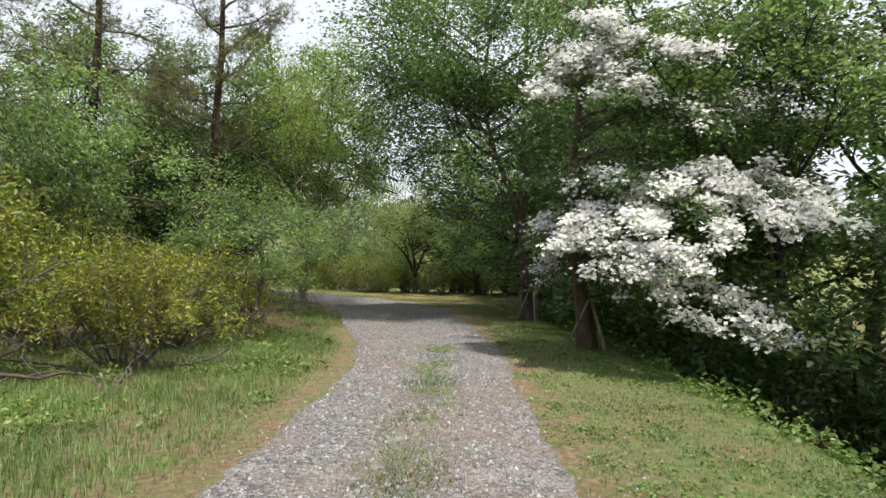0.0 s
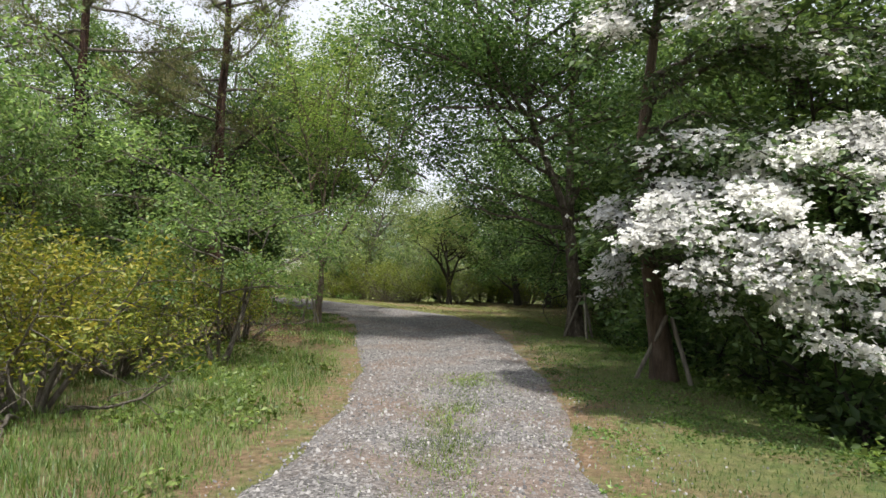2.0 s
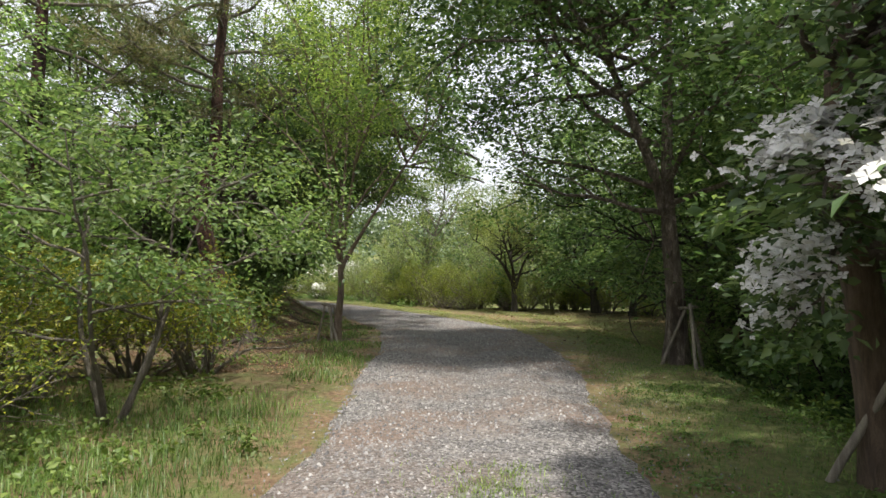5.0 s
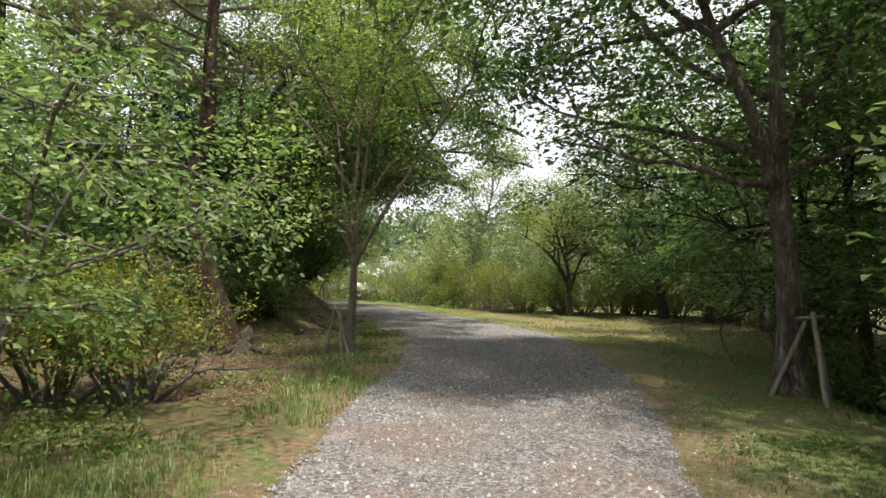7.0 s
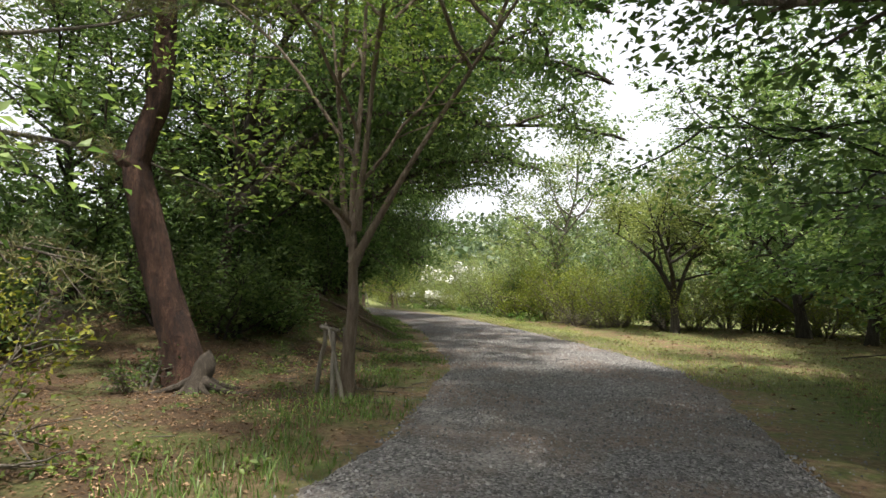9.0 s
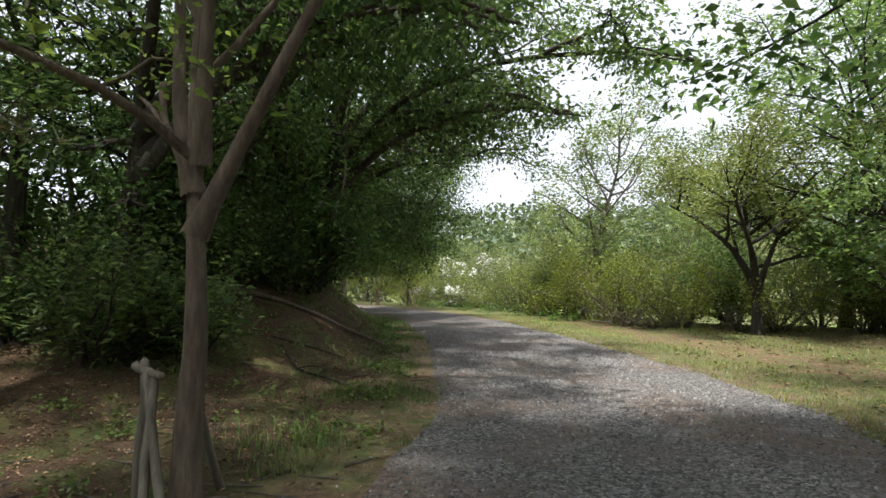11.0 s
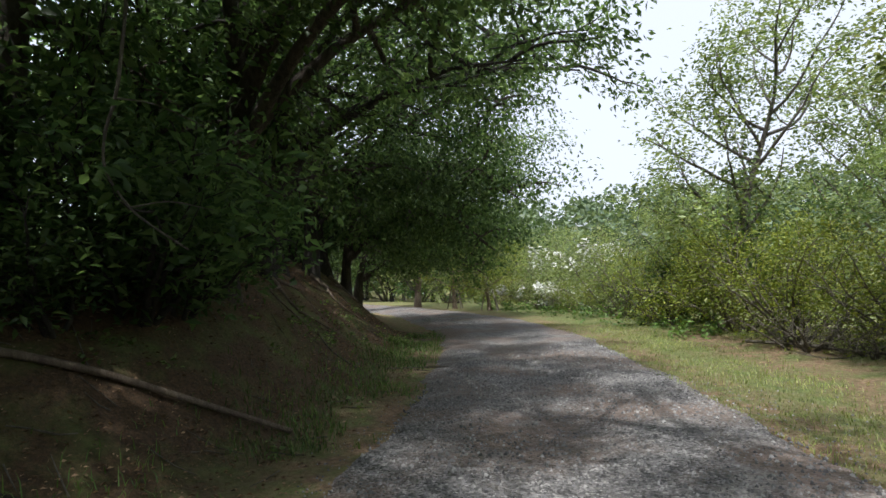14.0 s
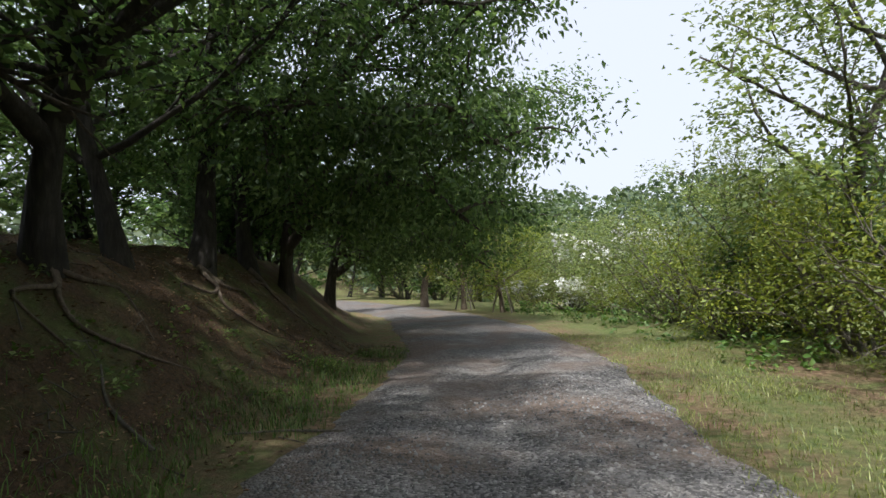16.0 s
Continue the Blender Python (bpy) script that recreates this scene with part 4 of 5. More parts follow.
        for k in range(n):
            w = 0.22 + 0.78 * (k + rng.random()) / n
            at = np.array([np.interp(w, u[:, 0], ln[:, c]) for c in range(3)])
            s = rng.choice((-1, 1))
            way = perp * s + np.array([*out, 0]) * 0.9 + [0, 0, 0.1 - 0.9 * w * rng.random()]
            tw = bough(rng, at, way, width * (0.35 + 0.65 * rng.random()) * (1.1 - 0.6 * abs(w - 0.6)), 4, 0.16, -0.55)
            if k % 2:
                limbs.tube(tw - o, np.linspace(0.009, 0.003, 5), 4)
            m = 26
            pts = tw[rng.integers(1, 5, m)] + rng.normal(size=(m, 3)) * [0.13, 0.13, 0.045]
            leaf_at.append(pts), leaf_way.append(np.tile(unit(tw[-1] - tw[0]), (m, 1)))
            full = np.sin(w * length * 4.2 + s * 1.3 + tx * 3) > (-0.55 if bloom > 0.5 else 0.1)
            q = rng.poisson(92 * bloom) if full else 0
            if q and w > 0.5:
                bloom_at.append(tw[rng.integers(2, 5, q)] + rng.normal(size=(q, 3)) * [0.11, 0.11, 0.05] + [0, -0.04, 0.06])
    part("limb_work", limbs.mesh("limb_work"), BARK_GREY, tree)
    la, lw = np.concatenate(leaf_at) - o, np.concatenate(leaf_way)
    crown = part("crown", leaf_mesh("crown", rng, la, lw, 0.095, 0.5, 0.6, 0.45), LEAF_DOGWOOD, tree)
    part("bloom", flower_mesh("bloom", rng, np.concatenate(bloom_at) - o, 0.078, 0.45, (-0.25, -0.6, 0)), BRACT, crown, "masses of white four-petalled flowers")
    tree.location = o
    return tree


grow_dogwood()

# ---- shrubs and young trees on the verge ----
azalea_a = grow_shrub("verge_shrub", 71, 1.95, 1.5, 17, 8500, 0.064, LEAF_SHRUB, BARK_TWIG, "yellow-green shrub with crooked grey stems", "verge shrubs", spread=0.09, bare=0.3)
azalea_b = grow_shrub("verge_shrub", 72, 1.7, 1.4, 19, 6200, 0.06, LEAF_SHRUB, BARK_TWIG, "broad yellowing shrub with bare lower stems", "verge shrubs", spread=0.09, low=0.45, bare=0.38)
repeat(azalea_a, [(-2.5, 7.2, 0, 0.95, 1), (-4.1, 5.3, 80, 1.2, 1.12), (-4.5, 8.6, 150, 1.05, 1.0), (-4.1, 13.4, 230, 0.95, 1.0), (-6.5, 6.8, 300, 1.2, 1.1)])
repeat(azalea_b, [(-3.9, 11.2, 0, 1, 1), (-5.3, 12.3, 70, 1.05, 1), (-3.3, 13.8, 190, 0.85, 1.1), (-6.2, 10, 260, 1.2, 1.15), (-2.9, 9.3, 300, 0.8, 0.85)])


def stems_from(rng, n, height, lean):
    out = []
    for k in range(n):
        az = k * 2.4 + rng.random()
        out.append(bough(rng, (np.cos(az) * 0.05, np.sin(az) * 0.05, -0.1), (np.cos(az) * lean, np.sin(az) * lean, 1), height * (0.8 + 0.2 * rng.random()), 9, 0.09, 0.1))
    return out


sapling_a = grow_tree("young_tree", 73, 4.0, 0.035, trunk=stems_from(np.random.default_rng(73), 4, 3.9, 0.45), limbs=26, reach=1.35, rise=0.3, lift=-0.05, first=0.36, leaves=12500, size=0.068,
                      spread=0.16, flat=0.5, droop=0.5, bark=BARK_TWIG, leaf=LEAF_SAPLING, bias=(0.3, 0.05), sides=6, label="many-stemmed young tree with layered soft green leaves", group="young trees")
repeat(sapling_a, [(-2.35, 11.0, 0, 1, 1), (-7.6, 12.4, 200, 1.15, 1.25), (-7.4, 9.0, 300, 1.2, 1.35)])
under = grow_shrub("undergrowth_shrub", 74, 1.6, 1.5, 9, 3300, 0.11, LEAF_BANK, BARK_DARK, "dark leafy undergrowth shrub beneath the trees", "undergrowth", flat=0.5, spread=0.2, low=0.15, fine=False)
bank_cover = [(-8.8, 22.0, 0, 1.1, 1.1), (-9.8, 22.6, 50, 1.2, 1.2), (-9.3, 24.4, 80, 1.3, 1.6), (-10.3, 26.2, 20, 1.4, 1.8), (-10.9, 27.3, 190, 1.2, 1.5),
              (-8.7, 23.4, 130, 1.1, 1.4), (-10.6, 17.6, 110, 1.3, 1.3), (-8.2, 24.6, 160, 0.9, 1), (-7.0, 21.8, 210, 0.8, 0.8), (-11.6, 21, 270, 1.3, 1.3), (-8.5, 25.5, 320, 1.2, 1.1), (-9.3, 26.5, 100, 0.9, 1.1), (-7.4, 20.6, 10, 1.0, 0.9),
              (-16.5, 33, 10, 1.4, 1.4)]
slope_cover = [(-8.8, 20.4, 75, 1.0, 1.0), (-8.7, 26.0, 30, 0.85, 1.3), (-20.5, 36, 60, 1.5, 1.5), (-8.4, 23.0, 260, 0.9, 1.0), (-13.4, 29.6, 160, 1.0, 1.2), (-15.6, 32.2, 10, 1.1, 1.3),
               (6.8, 8.5, 0, 1.2, 1.2), (7.4, 12, 60, 1.4, 1.3), (6.2, 14.8, 130, 1.1, 1.1), (6.0, 20.2, 190, 1.1, 1.1), (9, 9, 310, 1.4, 1.2),
               (6.5, 22.6, 20, 1.0, 1)]
gully_cover = [(9, 14, 80, 1.6, 1.5), (9.5, 19.5, 200, 1.6, 1.5), (7, 26.5, 30, 1.0, 1.0), (6.8, 30.5, 90, 1.0, 1.0), (-5.2, 38.6, 40, 1.3, 1.3),
               (-1.4, 36.6, 140, 1.2, 1.2), (2.2, 36.0, 220, 1.2, 1.2), (-8.8, 40.4, 310, 1.2, 1.0), (-9.5, 12, 35, 1.4, 1.4), (-11, 6, 95, 1.6, 1.5), (-8.8, 17.2, 95, 1.2, 1.1)]
repeat(under, bank_cover + slope_cover + gully_cover)


# white-flowering shrubs beyond the road
def bloom_shrub(seed, height, reach, count, label):
    ob = grow_shrub("white_flowering_shrub", seed, height, reach, 12, 4000, 0.11, LEAF_GREY, BARK_TWIG, label, "far flowering shrubs", flat=0.5, spread=0.15)
    rng = np.random.default_rng(seed)
    src = ob.children[1].data
    co = np.empty(len(src.vertices) * 3, np.float32)
    src.vertices.foreach_get("co", co)
    co = co.reshape(-1, 4, 3)[:, 0]
    keep = co[(np.sin(co[:, 0] * 2.4 + seed) + np.sin(co[:, 2] * 3.3) > 0.6)]
    at = keep[rng.integers(0, len(keep), count)] + rng.normal(size=(count, 3)) * 0.1 + [0, 0, 0.08]
    part("bloom", flower_mesh("bloom", rng, at, 0.17, 0.4, (0.2, -0.5, 0)), BRACT, ob, "white flower sprays")
    return ob


set_down(bloom_shrub(75, 3.6, 1.8, 900, "tall shrub with sprays of white flowers"), -15.4, 47.4)
set_down(bloom_shrub(76, 1.7, 2.2, 900, "low spreading shrub with white flowers"), -15.6, 44.4)

dead = grow_shrub("dead_brush", 78, 1.3, 1.3, 14, 60, 0.06, LEAF_GOLD, BARK_TWIG, "dry leafless brush heaped below the thicket", "dead brush", "dead brush", low=0.2)
repeat(dead, [(-4.2, 34.6, 0, 1, 0.7), (-3.2, 34.1, 120, 0.8, 0.6), (-1.0, 34.2, 200, 0.8, 0.9)])

# ---- fallen wood, stump and roots ----
def fallen(points, r0, r1, label, name="fallen_branch", mat=None, side_twigs=(), over=0.03):
    w = Wood()
    pts = np.array([(x, y, ground_z(x, y) + over) for x, y in points])
    ln = line3(*pts)
    rng = np.random.default_rng(int(abs(pts[0, 0] * 100)))
    w.tube(ln, np.linspace(r0, r1, len(ln)), 9, 0.04, rng)
    ob = tagged(part(name, w.mesh(name), mat or BARK_TWIG), label, "fallen branch")
    for k, (u, dx, dy, dz) in enumerate(side_twigs):
        t = Wood()
        at = ln[int(u * (len(ln) - 1))]
        t.tube(line3(at, at + np.array([dx, dy, dz]) * 0.5 + [0, 0, 0.03], at + [dx, dy, dz]), np.linspace(r1, r1 * 0.3, 7), 6)
        part("twig", t.mesh("twig"), mat or BARK_TWIG, ob)
    return ob


fallen([(-7.0, 26.3), (-7.4, 25.6), (-7.65, 24.9), (-7.8, 24.3), (-8.05, 23.5), (-8.4, 22.7), (-8.8, 22.0)], 0.028, 0.052, "long bare fallen log lying down the bank", "fallen_log", BARK_PALE, ((0.75, -0.1, 0.4, 0.12),), 0.05)
fallen([(-5.0, 22.6), (-5.6, 22.9), (-6.1, 22.8), (-6.8, 23.2)], 0.02, 0.012, "thin crooked dead branch on the leaf litter", "fallen_branch", BARK_DARK, ((0.5, -0.1, 0.5, 0.03), (0.7, 0.3, 0.2, 0.02)), 0.02)
fallen([(-6.4, 24.2), (-6.7, 23.8), (-7.0, 23.2)], 0.014, 0.008, "short dead stick on the bank", "fallen_branch", BARK_DARK, (), 0.015)
fallen([(-9.0, 28.9), (-9.5, 28.7), (-10.0, 28.8)], 0.02, 0.01, "short dead stick on the bank", "fallen_branch", BARK_TWIG, (), 0.015)
fallen([(-8.6, 30.4), (-9.1, 30.1), (-9.3, 29.6)], 0.014, 0.008, "short dead stick on the bank", "fallen_branch", BARK_TWIG, (), 0.015)
fallen([(-4.6, 35.0), (-4.0, 34.3), (-3.4, 34.0), (-2.6, 33.9)], 0.035, 0.015, "dry pruned branch heaped below the shrubs", "fallen_branch", BARK_TWIG, ((0.4, 0.3, -0.2, 0.3), (0.6, 0.4, 0.2, 0.35)), 0.08)
fallen([(-5.2, 34.7), (-4.5, 34.5), (-3.8, 34.4)], 0.03, 0.012, "dry pruned branch heaped below the shrubs", "fallen_branch", BARK_TWIG, ((0.5, 0.2, -0.3, 0.35), (0.8, 0.4, 0.0, 0.3)), 0.1)


def hanging_branch():
    """A dead bough caught in the limbs over the bank, its twigs dangling."""
    w = Wood()
    ln = line3((-6.5, 25.3, 6.4), (-6.9, 24.9, 4.6), (-6.8, 24.72, 3.05), (-6.95, 24.66, 2.75), (-6.98, 24.66, 2.45), (-6.78, 24.8, 2.1), (-6.4, 25.05, 1.8))
    o = ln[0].copy()
    w.tube(ln - o, np.linspace(0.02, 0.008, len(ln)), 6, 0.08, np.random.default_rng(7))
    ob = thing("hanging_branch", "pale dead branch dangling from the limbs above", "dead branch")
    ob.location = o
    part("bough", w.mesh("bough"), BARK_TWIG, ob)
    for a, b, c in (((-6.82, 24.72, 3.0), (-6.6, 24.9, 2.95), (-6.35, 25.2, 2.75)), ((-6.8, 24.78, 2.15), (-6.6, 25.0, 2.2), (-6.3, 25.2, 2.1))):
        t = Wood()
        t.tube(line3(a, b, c) - o, np.linspace(0.009, 0.004, 7), 5)
        part("twig", t.mesh("twig"), BARK_TWIG, ob)
    return ob


hanging_branch()


def stump_with_roots(x, y):
    rng = np.random.default_rng(81)
    ob = thing("tree_stump", "old grey stump with spreading roots", "tree stump")
    z = ground_z(x, y)
    ob.location = (x, y, z)
    w = Wood()
    w.tube(line3((0, 0, -0.1), (0, 0.04, 0.15), (0.02, 0.1, 0.36), (0.03, 0.14, 0.48)), np.array([0.21, 0.19, 0.17, 0.155, 0.145, 0.14, 0.135, 0.12, 0.10, 0.07]), 11, 0.08, rng)
    part("stump", w.mesh("stump"), BARK_GREY, ob)
    for k, (az, ln) in enumerate(((-2.9, 0.7), (-0.3, 0.75), (-0.8, 0.4), (2.6, 0.6), (0.5, 0.6), (-2.2, 0.4))):
        r = Wood()
        pts = []
        for u in np.linspace(0, 1, 5):
            px, py = np.cos(az + u * 0.5) * ln * u, np.sin(az + u * 0.5) * ln * u + 0.05
            pts.append((px, py, max(0.22 * (1 - u) ** 2, 0) + ground_z(x + px, y + py) - z - 0.01 * u))
        r.tube(line3(*pts), np.linspace(0.075, 0.015, 13), 7, 0.05, rng)
        part("root", r.mesh("root"), BARK_GREY, ob)
    return ob


stump_with_roots(-4.95, 17.95)
sprout = grow_shrub("sapling_sprout", 77, 0.6, 0.35, 8, 420, 0.07, LEAF_BANK, BARK_TWIG, "small leafy sprout growing at the foot of a pine", fine=False, spread=0.05)
set_down(sprout, -5.75, 17.75)


def bank_root(x, y, runs, label="gnarled exposed root creeping down the bank"):
    ob = thing("exposed_root", label, "tree root", "exposed roots")
    z = ground_z(x, y)
    ob.location = (x, y, z)
    rng = np.random.default_rng(int(abs(x * 37 + y)))
    for az, ln in runs:
        r, pts = Wood(), []
        for u in np.linspace(0, 1, 6):
            a = az + 0.5 * np.sin(u * 6 + az * 3)
            px, py = np.cos(a) * ln * u, np.sin(a) * ln * u
            pts.append((px, py, ground_z(x + px, y + py) - z + 0.05 * (1 - u) + 0.02 * rng.random()))
        r.tube(line3(*pts), np.linspace(0.042, 0.010, 16), 6, 0.1, rng)
        part("root", r.mesh("root"), BARK_PALE, ob)
    return ob


for rx, ry, runs in ((-11.2, 28.5, ((0.6, 1.5), (1.2, 1.1), (0.1, 1.2))), (-13.0, 30.9, ((0.5, 1.3), (1.1, 0.9), (-0.2, 1.1))), (-10.0, 25.6, ((0.7, 1.2), (0.0, 1.0))), (-14.2, 32.3, ((0.5, 1.2), (0.0, 0.9)))):
    bank_root(rx, ry, runs)


# ---- grass, weeds, stones and litter ----
def scatter(rng, n, x0, x1, y0, y1, keep, tries=3):
    x, y = rng.uniform(x0, x1, n * tries), rng.uniform(y0, y1, n * tries)
    p = np.stack([x, y], 1)
    dl, dr = side(p, ROAD_L), -side(p, ROAD_R)
    ok = rng.random(len(x)) < keep(x, y, dl, dr)
    return x[ok][:n], y[ok][:n]


def blades(name, seed, x, y, tall, wide, mat, label, tuft=0.0):
    rng = np.random.default_rng(seed)
    n = len(x)
    z = land(x, y) - 0.01
    base = np.stack([x, y, z], 1)
    az = rng.uniform(0, 2 * np.pi, n)
    lean = np.stack([np.cos(az), np.sin(az), np.zeros(n)], 1) * (0.2 + 0.95 * rng.random(n))[:, None]
    s = np.stack([-np.sin(az), np.cos(az), np.zeros(n)], 1) * wide
    h = (tall * (0.45 + 0.75 * rng.random(n)))[:, None]
    up = np.array([0, 0, 1.0])
    mid = base + (up * 0.62 + lean * 0.35) * h
    tip = base + (up * 0.95 + lean * 1.1) * h
    v = np.stack([base - s, base + s, mid + s * 0.7, mid - s * 0.7, tip], 1).reshape(-1, 3)
    i = np.arange(n)[:, None] * 5
    f = np.concatenate([i + [0, 1, 2], i + [0, 2, 3], i + [3, 2, 4]], 1).reshape(-1, 3)
    return tagged(part(name, fast_mesh(name, v, f), mat), label, "grass", kind="stuff")


rng = np.random.default_rng(91)
clump = lambda x, y, s: 0.5 + 0.5 * ripple(x * s, y * s, s)
x, y = scatter(rng, 44000, -5.5, 1.2, 0.5, 14.5, lambda x, y, dl, dr: (dl > -0.15) * np.where(dl < 0.25, 0.35, 1.0) * np.clip(1.3 - dl * 0.16, 0, 1) * (0.3 + 0.7 * clump(x, y, 1.7)) * (1 - ease(10.5, 13.5, y)))
blades("verge_grass", 92, x, y, 0.045 + 0.11 * ease(0.1, 1.0, side(np.stack([x, y], 1), ROAD_L)) * (0.5 + 0.8 * clump(x, y, 1.1)), 0.0034, GRASS, "lush green grass growing along the verge")
x, y = scatter(rng, 26000, 2.5, 6.2, 0.5, 24, lambda x, y, dl, dr: (dr > -0.3) * (dr < 3.2) * np.where(dr < 0.3, 0.3, 0.75) * (0.15 + 0.85 * clump(x, y, 1.4)))
blades("shoulder_grass", 93, x, y, np.full(len(x), 0.055), 0.004, GRASS, "short patchy grass on the road shoulder")
x, y = scatter(rng, 30000, -12, 6, 22, 38, lambda x, y, dl, dr: (dr > -0.1) * (dr < 5.5) * np.clip(1.25 - 0.2 * dr, 0.1, 1) * (1 - 0.93 * np.exp(-((dr - 2.4) / 0.65) ** 2) * ease(23, 27, y)) * (0.2 + 0.8 * clump(x, y, 1.2)), 6)
blades("lawn_grass", 94, x, y, 0.04 + 0.05 * clump(x, y, 2.1), 0.0045, GRASS_DRY, "sunlit yellow-green grass beside the track")
x, y = scatter(rng, 18000, 0.9, 2.6, 0.8, 10.5, lambda x, y, dl, dr: np.exp(-((x - 1.78) / 0.27) ** 2) * (0.25 + 0.75 * (clump(x * 1.3, y, 2.3) > 0.5)) * 0.8 + 0.03)
blades("track_grass", 95, x, y, np.full(len(x), 0.07), 0.004, GRASS, "low tufts of grass along the middle of the track")
x, y = scatter(rng, 24000, -13, 0.5, 13.5, 35, lambda x, y, dl, dr: (dl > -0.1) * (dl < 2.2) * (clump(x, y, 1.5) > 0.45) * np.exp(-((dl - 0.6) / 0.7) ** 2), 6)
blades("bank_foot_grass", 96, x, y, 0.07 + 0.09 * clump(x, y, 1.5), 0.005, GRASS, "thin grass at the foot of the bank")


def weeds(name, seed, x, y, tall, size, mat, label):
    rng = np.random.default_rng(seed)
    k = 16
    n = len(x)
    base = np.repeat(np.stack([x, y, land(x, y)], 1), k, 0)
    at = base + rng.normal(size=base.shape) * [0.07, 0.07, 0] + np.array([0, 0, 1.0]) * (rng.random((n * k, 1)) * np.repeat(tall, k)[:, None])
    ways = unit(rng.normal(size=at.shape) + [0, 0, 0.2])
    return tagged(part(name, leaf_mesh(name, rng, at, ways, size, 0.6, 0.55, 0.15), mat), label, "weeds", kind="stuff")


x, y = scatter(rng, 420, 4.0, 6.6, 2.5, 15, lambda x, y, dl, dr: np.exp(-((dr - 2.55) / 0.28) ** 2) * (0.3 + 0.7 * clump(x, y, 2.0)))
weeds("edge_weeds", 97, x, y, 0.12 + 0.22 * rng.random(len(x)) ** 2, 0.07, GRASS, "bright green broad-leaved weeds along the gully edge")
x, y = scatter(rng, 420, -4.5, 0.4, 3, 16, lambda x, y, dl, dr: (dl > 0.4) * (clump(x, y, 1.3) > 0.55) * 0.8)
weeds("verge_weeds", 98, x, y, 0.08 + 0.14 * rng.random(len(x)), 0.06, GRASS, "low broad-leaved weeds in the verge grass")
x, y = scatter(rng, 700, 2.8, 6, 1, 15, lambda x, y, dl, dr: (dr > 0.1) * (dr < 2.6) * (clump(x, y, 1.6) > 0.45))
weeds("shoulder_weeds", 103, x, y, np.full(len(x), 0.03), 0.035, GRASS, "tiny ground-hugging weeds in the shoulder turf")
x, y = scatter(rng, 650, -13, -3, 17, 36, lambda x, y, dl, dr: (dl > 0.3) * (dl < 4) * (clump(x, y, 1.8) > 0.6))
weeds("bank_weeds", 99, x, y, 0.05 + 0.12 * rng.random(len(x)), 0.06, LEAF_SAPLING, "scattered seedlings on the leaf-strewn bank")
x, y = scatter(rng, 150, -19, -6, 35, 46, lambda x, y, dl, dr: (dr > 1.2) * (dr < 4.5))
weeds("far_weeds", 100, x, y, 0.2 + 0.25 * rng.random(len(x)), 0.10, GRASS, "rank green weeds below the far shrubs")

x, y = scatter(rng, 26000, -14, 0, 14, 38, lambda x, y, dl, dr: (dl > -0.7) * (dl < 7) * np.clip(0.12 + dl * 0.8, 0.06, 1))
at = np.stack([x, y, land(x, y) + 0.012], 1)
tagged(part("leaf_litter", leaf_mesh("leaf_litter", rng, at, unit(rng.normal(size=at.shape)), 0.042, 0.45, 0.92, 0.0, 0.2), LITTER), "brown fallen leaves strewn over the bank", "leaf litter", kind="stuff")
x, y = scatter(rng, 2600, -2, 7, 20, 36, lambda x, y, dl, dr: (dr > 0.6) * 0.8)
at = np.stack([x, y, land(x, y) + 0.012], 1)
tagged(part("lawn_litter", leaf_mesh("lawn_litter", rng, at, unit(rng.normal(size=at.shape)), 0.07, 0.45, 0.92, 0.0, 0.2), LITTER), "dry leaves lying on the grass", "leaf litter", kind="stuff")


def strewn_twigs(seed, x, y):
    rng = np.random.default_rng(seed)
    w = Wood()
    for px, py in zip(x, y):
        az, ln = rng.uniform(0, 6.28), rng.uniform(0.15, 0.5)
        pts = []
        for u in (0, 0.5, 1):
            qx, qy = px + np.cos(az) * ln * u + rng.normal() * 0.02, py + np.sin(az) * ln * u
            pts.append((qx, qy, ground_z(qx, qy) + 0.012))
        w.tube(pts, (0.007, 0.006, 0.003), 4)
    return w.mesh("bank_twigs")


x, y = scatter(rng, 260, -14, -2, 16, 36, lambda x, y, dl, dr: (dl > 0.2) * (dl < 4.5))
tagged(part("bank_twigs", strewn_twigs(104, x, y), BARK_TWIG), "small dry twigs strewn over the bank", "twigs", kind="stuff")


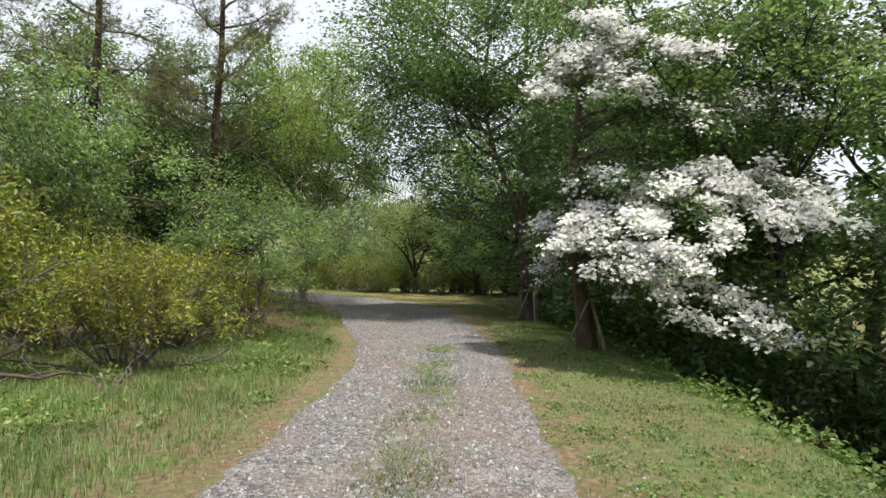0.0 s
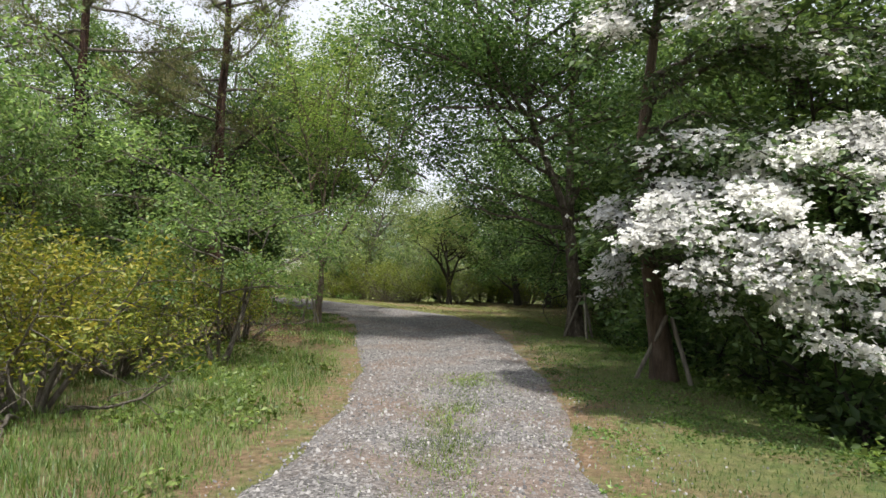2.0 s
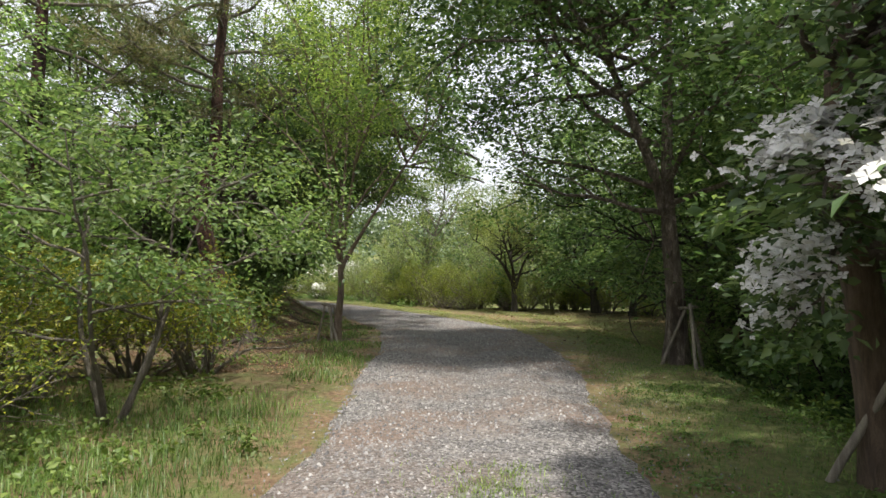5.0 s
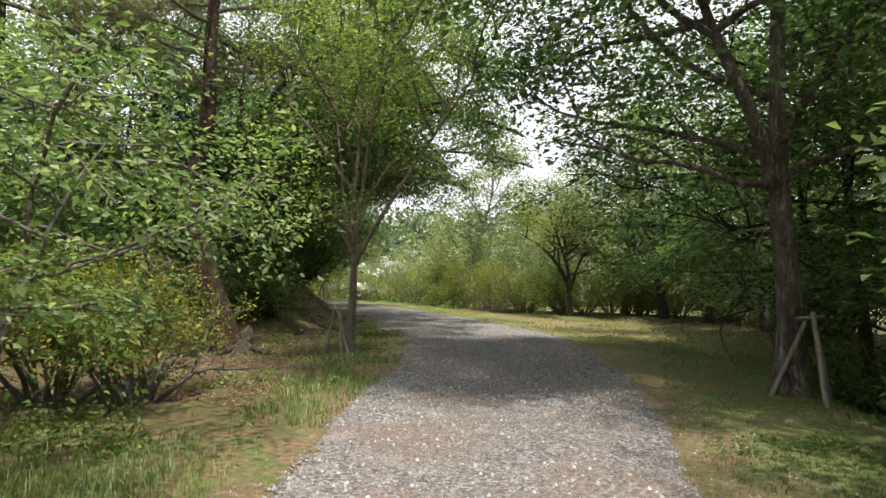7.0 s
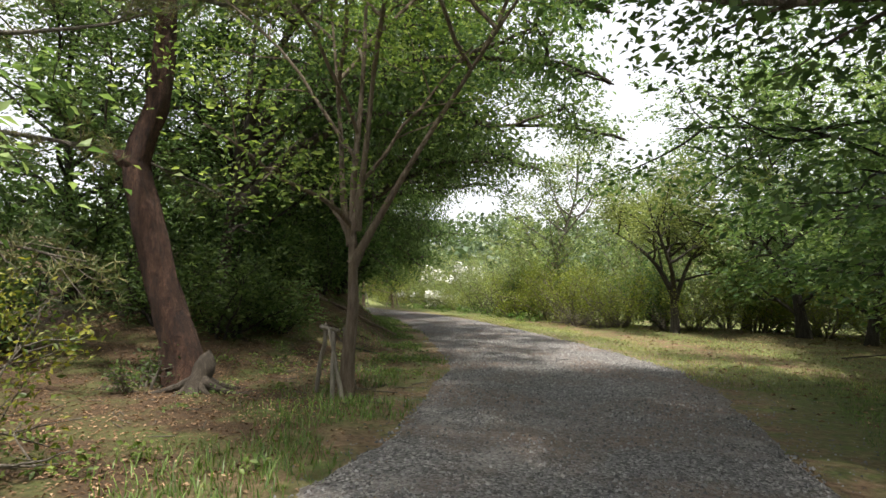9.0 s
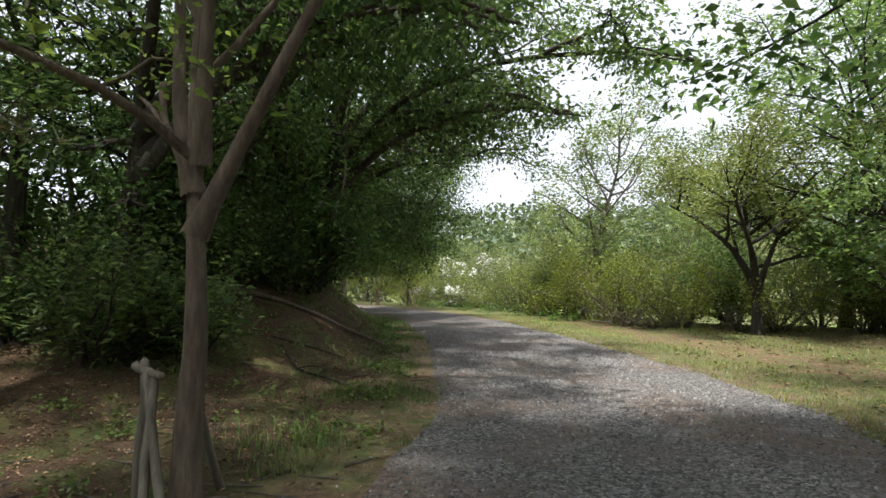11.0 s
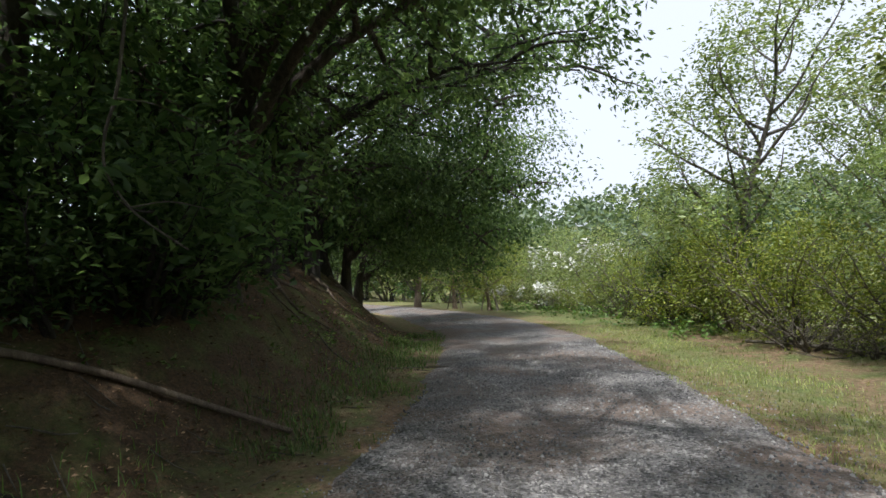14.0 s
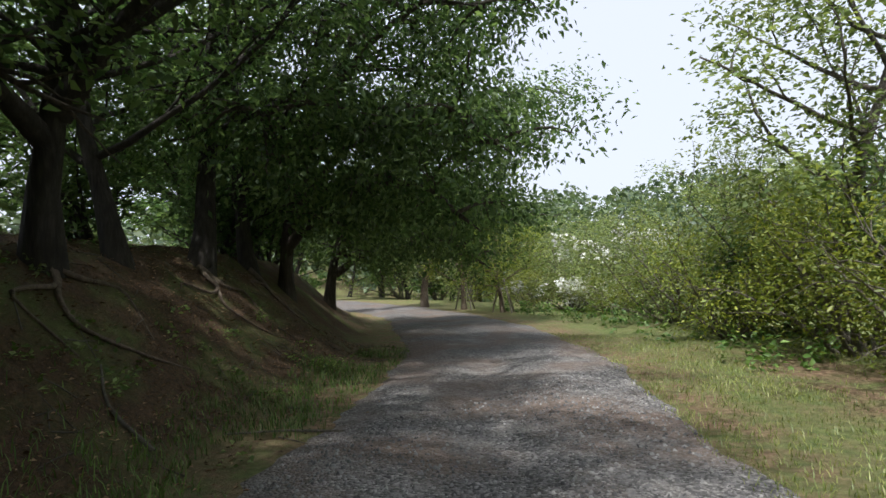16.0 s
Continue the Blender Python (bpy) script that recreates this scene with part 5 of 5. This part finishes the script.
def loose_stones(seed, n, x0, x1, y0, y1, keep, lo, hi, lift=0.016):
    rng = np.random.default_rng(seed)
    x, y = scatter(rng, n, x0, x1, y0, y1, keep, 6)
    n = len(x)
    r = (lo + (hi - lo) * rng.random(n) ** 2.2)[:, None]
    c = np.stack([x, y, land(x, y) + lift], 1)
    az = rng.uniform(0, 2 * np.pi, n)
    vs = []
    for k in range(4):
        a = az + k * np.pi / 2 + rng.normal(size=n) * 0.25
        vs.append(c + np.stack([np.cos(a), np.sin(a), np.full(n, -0.3)], 1) * r * (0.75 + 0.5 * rng.random((n, 1))))
    for k in range(2):
        a = az + k * np.pi + rng.normal(size=n) * 0.4
        vs.append(c + np.stack([np.cos(a) * 0.4, np.sin(a) * 0.4, 0.45 + 0.5 * rng.random(n)], 1) * r)
    v = np.stack(vs, 1).reshape(-1, 3)
    i = np.arange(n)[:, None] * 6
    f = np.concatenate([i + [0, 1, 4], i + [1, 5, 4], i + [1, 2, 5], i + [2, 3, 5], i + [3, 4, 5], i + [3, 0, 4]], 1).reshape(-1, 3)
    return fast_mesh("gravel_stones", v, f)


STONE = stone_material()
tagged(part("gravel_stones", loose_stones(101, 42000, -8.5, 3.4, 1, 34, lambda x, y, dl, dr: (dl < -0.08) * (dr < -0.02) * (0.35 + 0.65 * clump(x, y, 0.9)), 0.008, 0.026), STONE),
       "loose grey crushed stone covering the track", "gravel", kind="stuff")
tagged(part("verge_stones", loose_stones(102, 9000, -8, 5, 1, 31, lambda x, y, dl, dr: np.where(dr > -0.2, np.exp(-(np.maximum(dr, 0) / 0.9) ** 2), 0) + np.where(dl > -0.2, np.exp(-(np.maximum(dl, 0) / 0.25) ** 2), 0), 0.005, 0.015, 0.003), STONE),
       "stray stones scattered over the road shoulder", "gravel", kind="stuff")


# ---- far woods ----
def far_woods():
    rng = np.random.default_rng(111)
    v = []
    for k in range(420):
        az = rng.uniform(-np.pi, np.pi) if k % 3 == 0 else rng.uniform(1.2, 2.9)
        far = rng.uniform(56, 150)
        cx, cy = -4 + np.cos(az) * far, 20 + np.sin(az) * far
        if abs(side([(cx, cy)], (ROAD_L + ROAD_R[:-1]) / 2)[0]) < 5:
            continue
        z0, h = ground_z(cx, cy), rng.uniform(5, 9)
        w = rng.uniform(2.5, 4.5)
        n = 105
        d = unit(rng.normal(size=(n, 3)))
        p = np.array([cx, cy, z0 + h * 0.55]) + d * [w, w, h * 0.48] * (0.55 + 0.5 * rng.random((n, 1)))
        v.append(p)
    at = np.concatenate(v)
    return leaf_mesh("far_woods", rng, at, unit(rng.normal(size=at.shape)), 0.9, 0.75, 0.4, 0.2)


# leaf green shifted to grey-blue: distance haze put into the colour
LEAF_FAR_HAZED = leaf_material("leaf_far_hazed", (0.06, 0.10, 0.05), (0.10, 0.15, 0.075), (0.16, 0.21, 0.11), 0.3)
tagged(part("far_woods", far_woods(), LEAF_FAR_HAZED), "haze-coloured green woods on the distant slopes", "woods", kind="stuff")
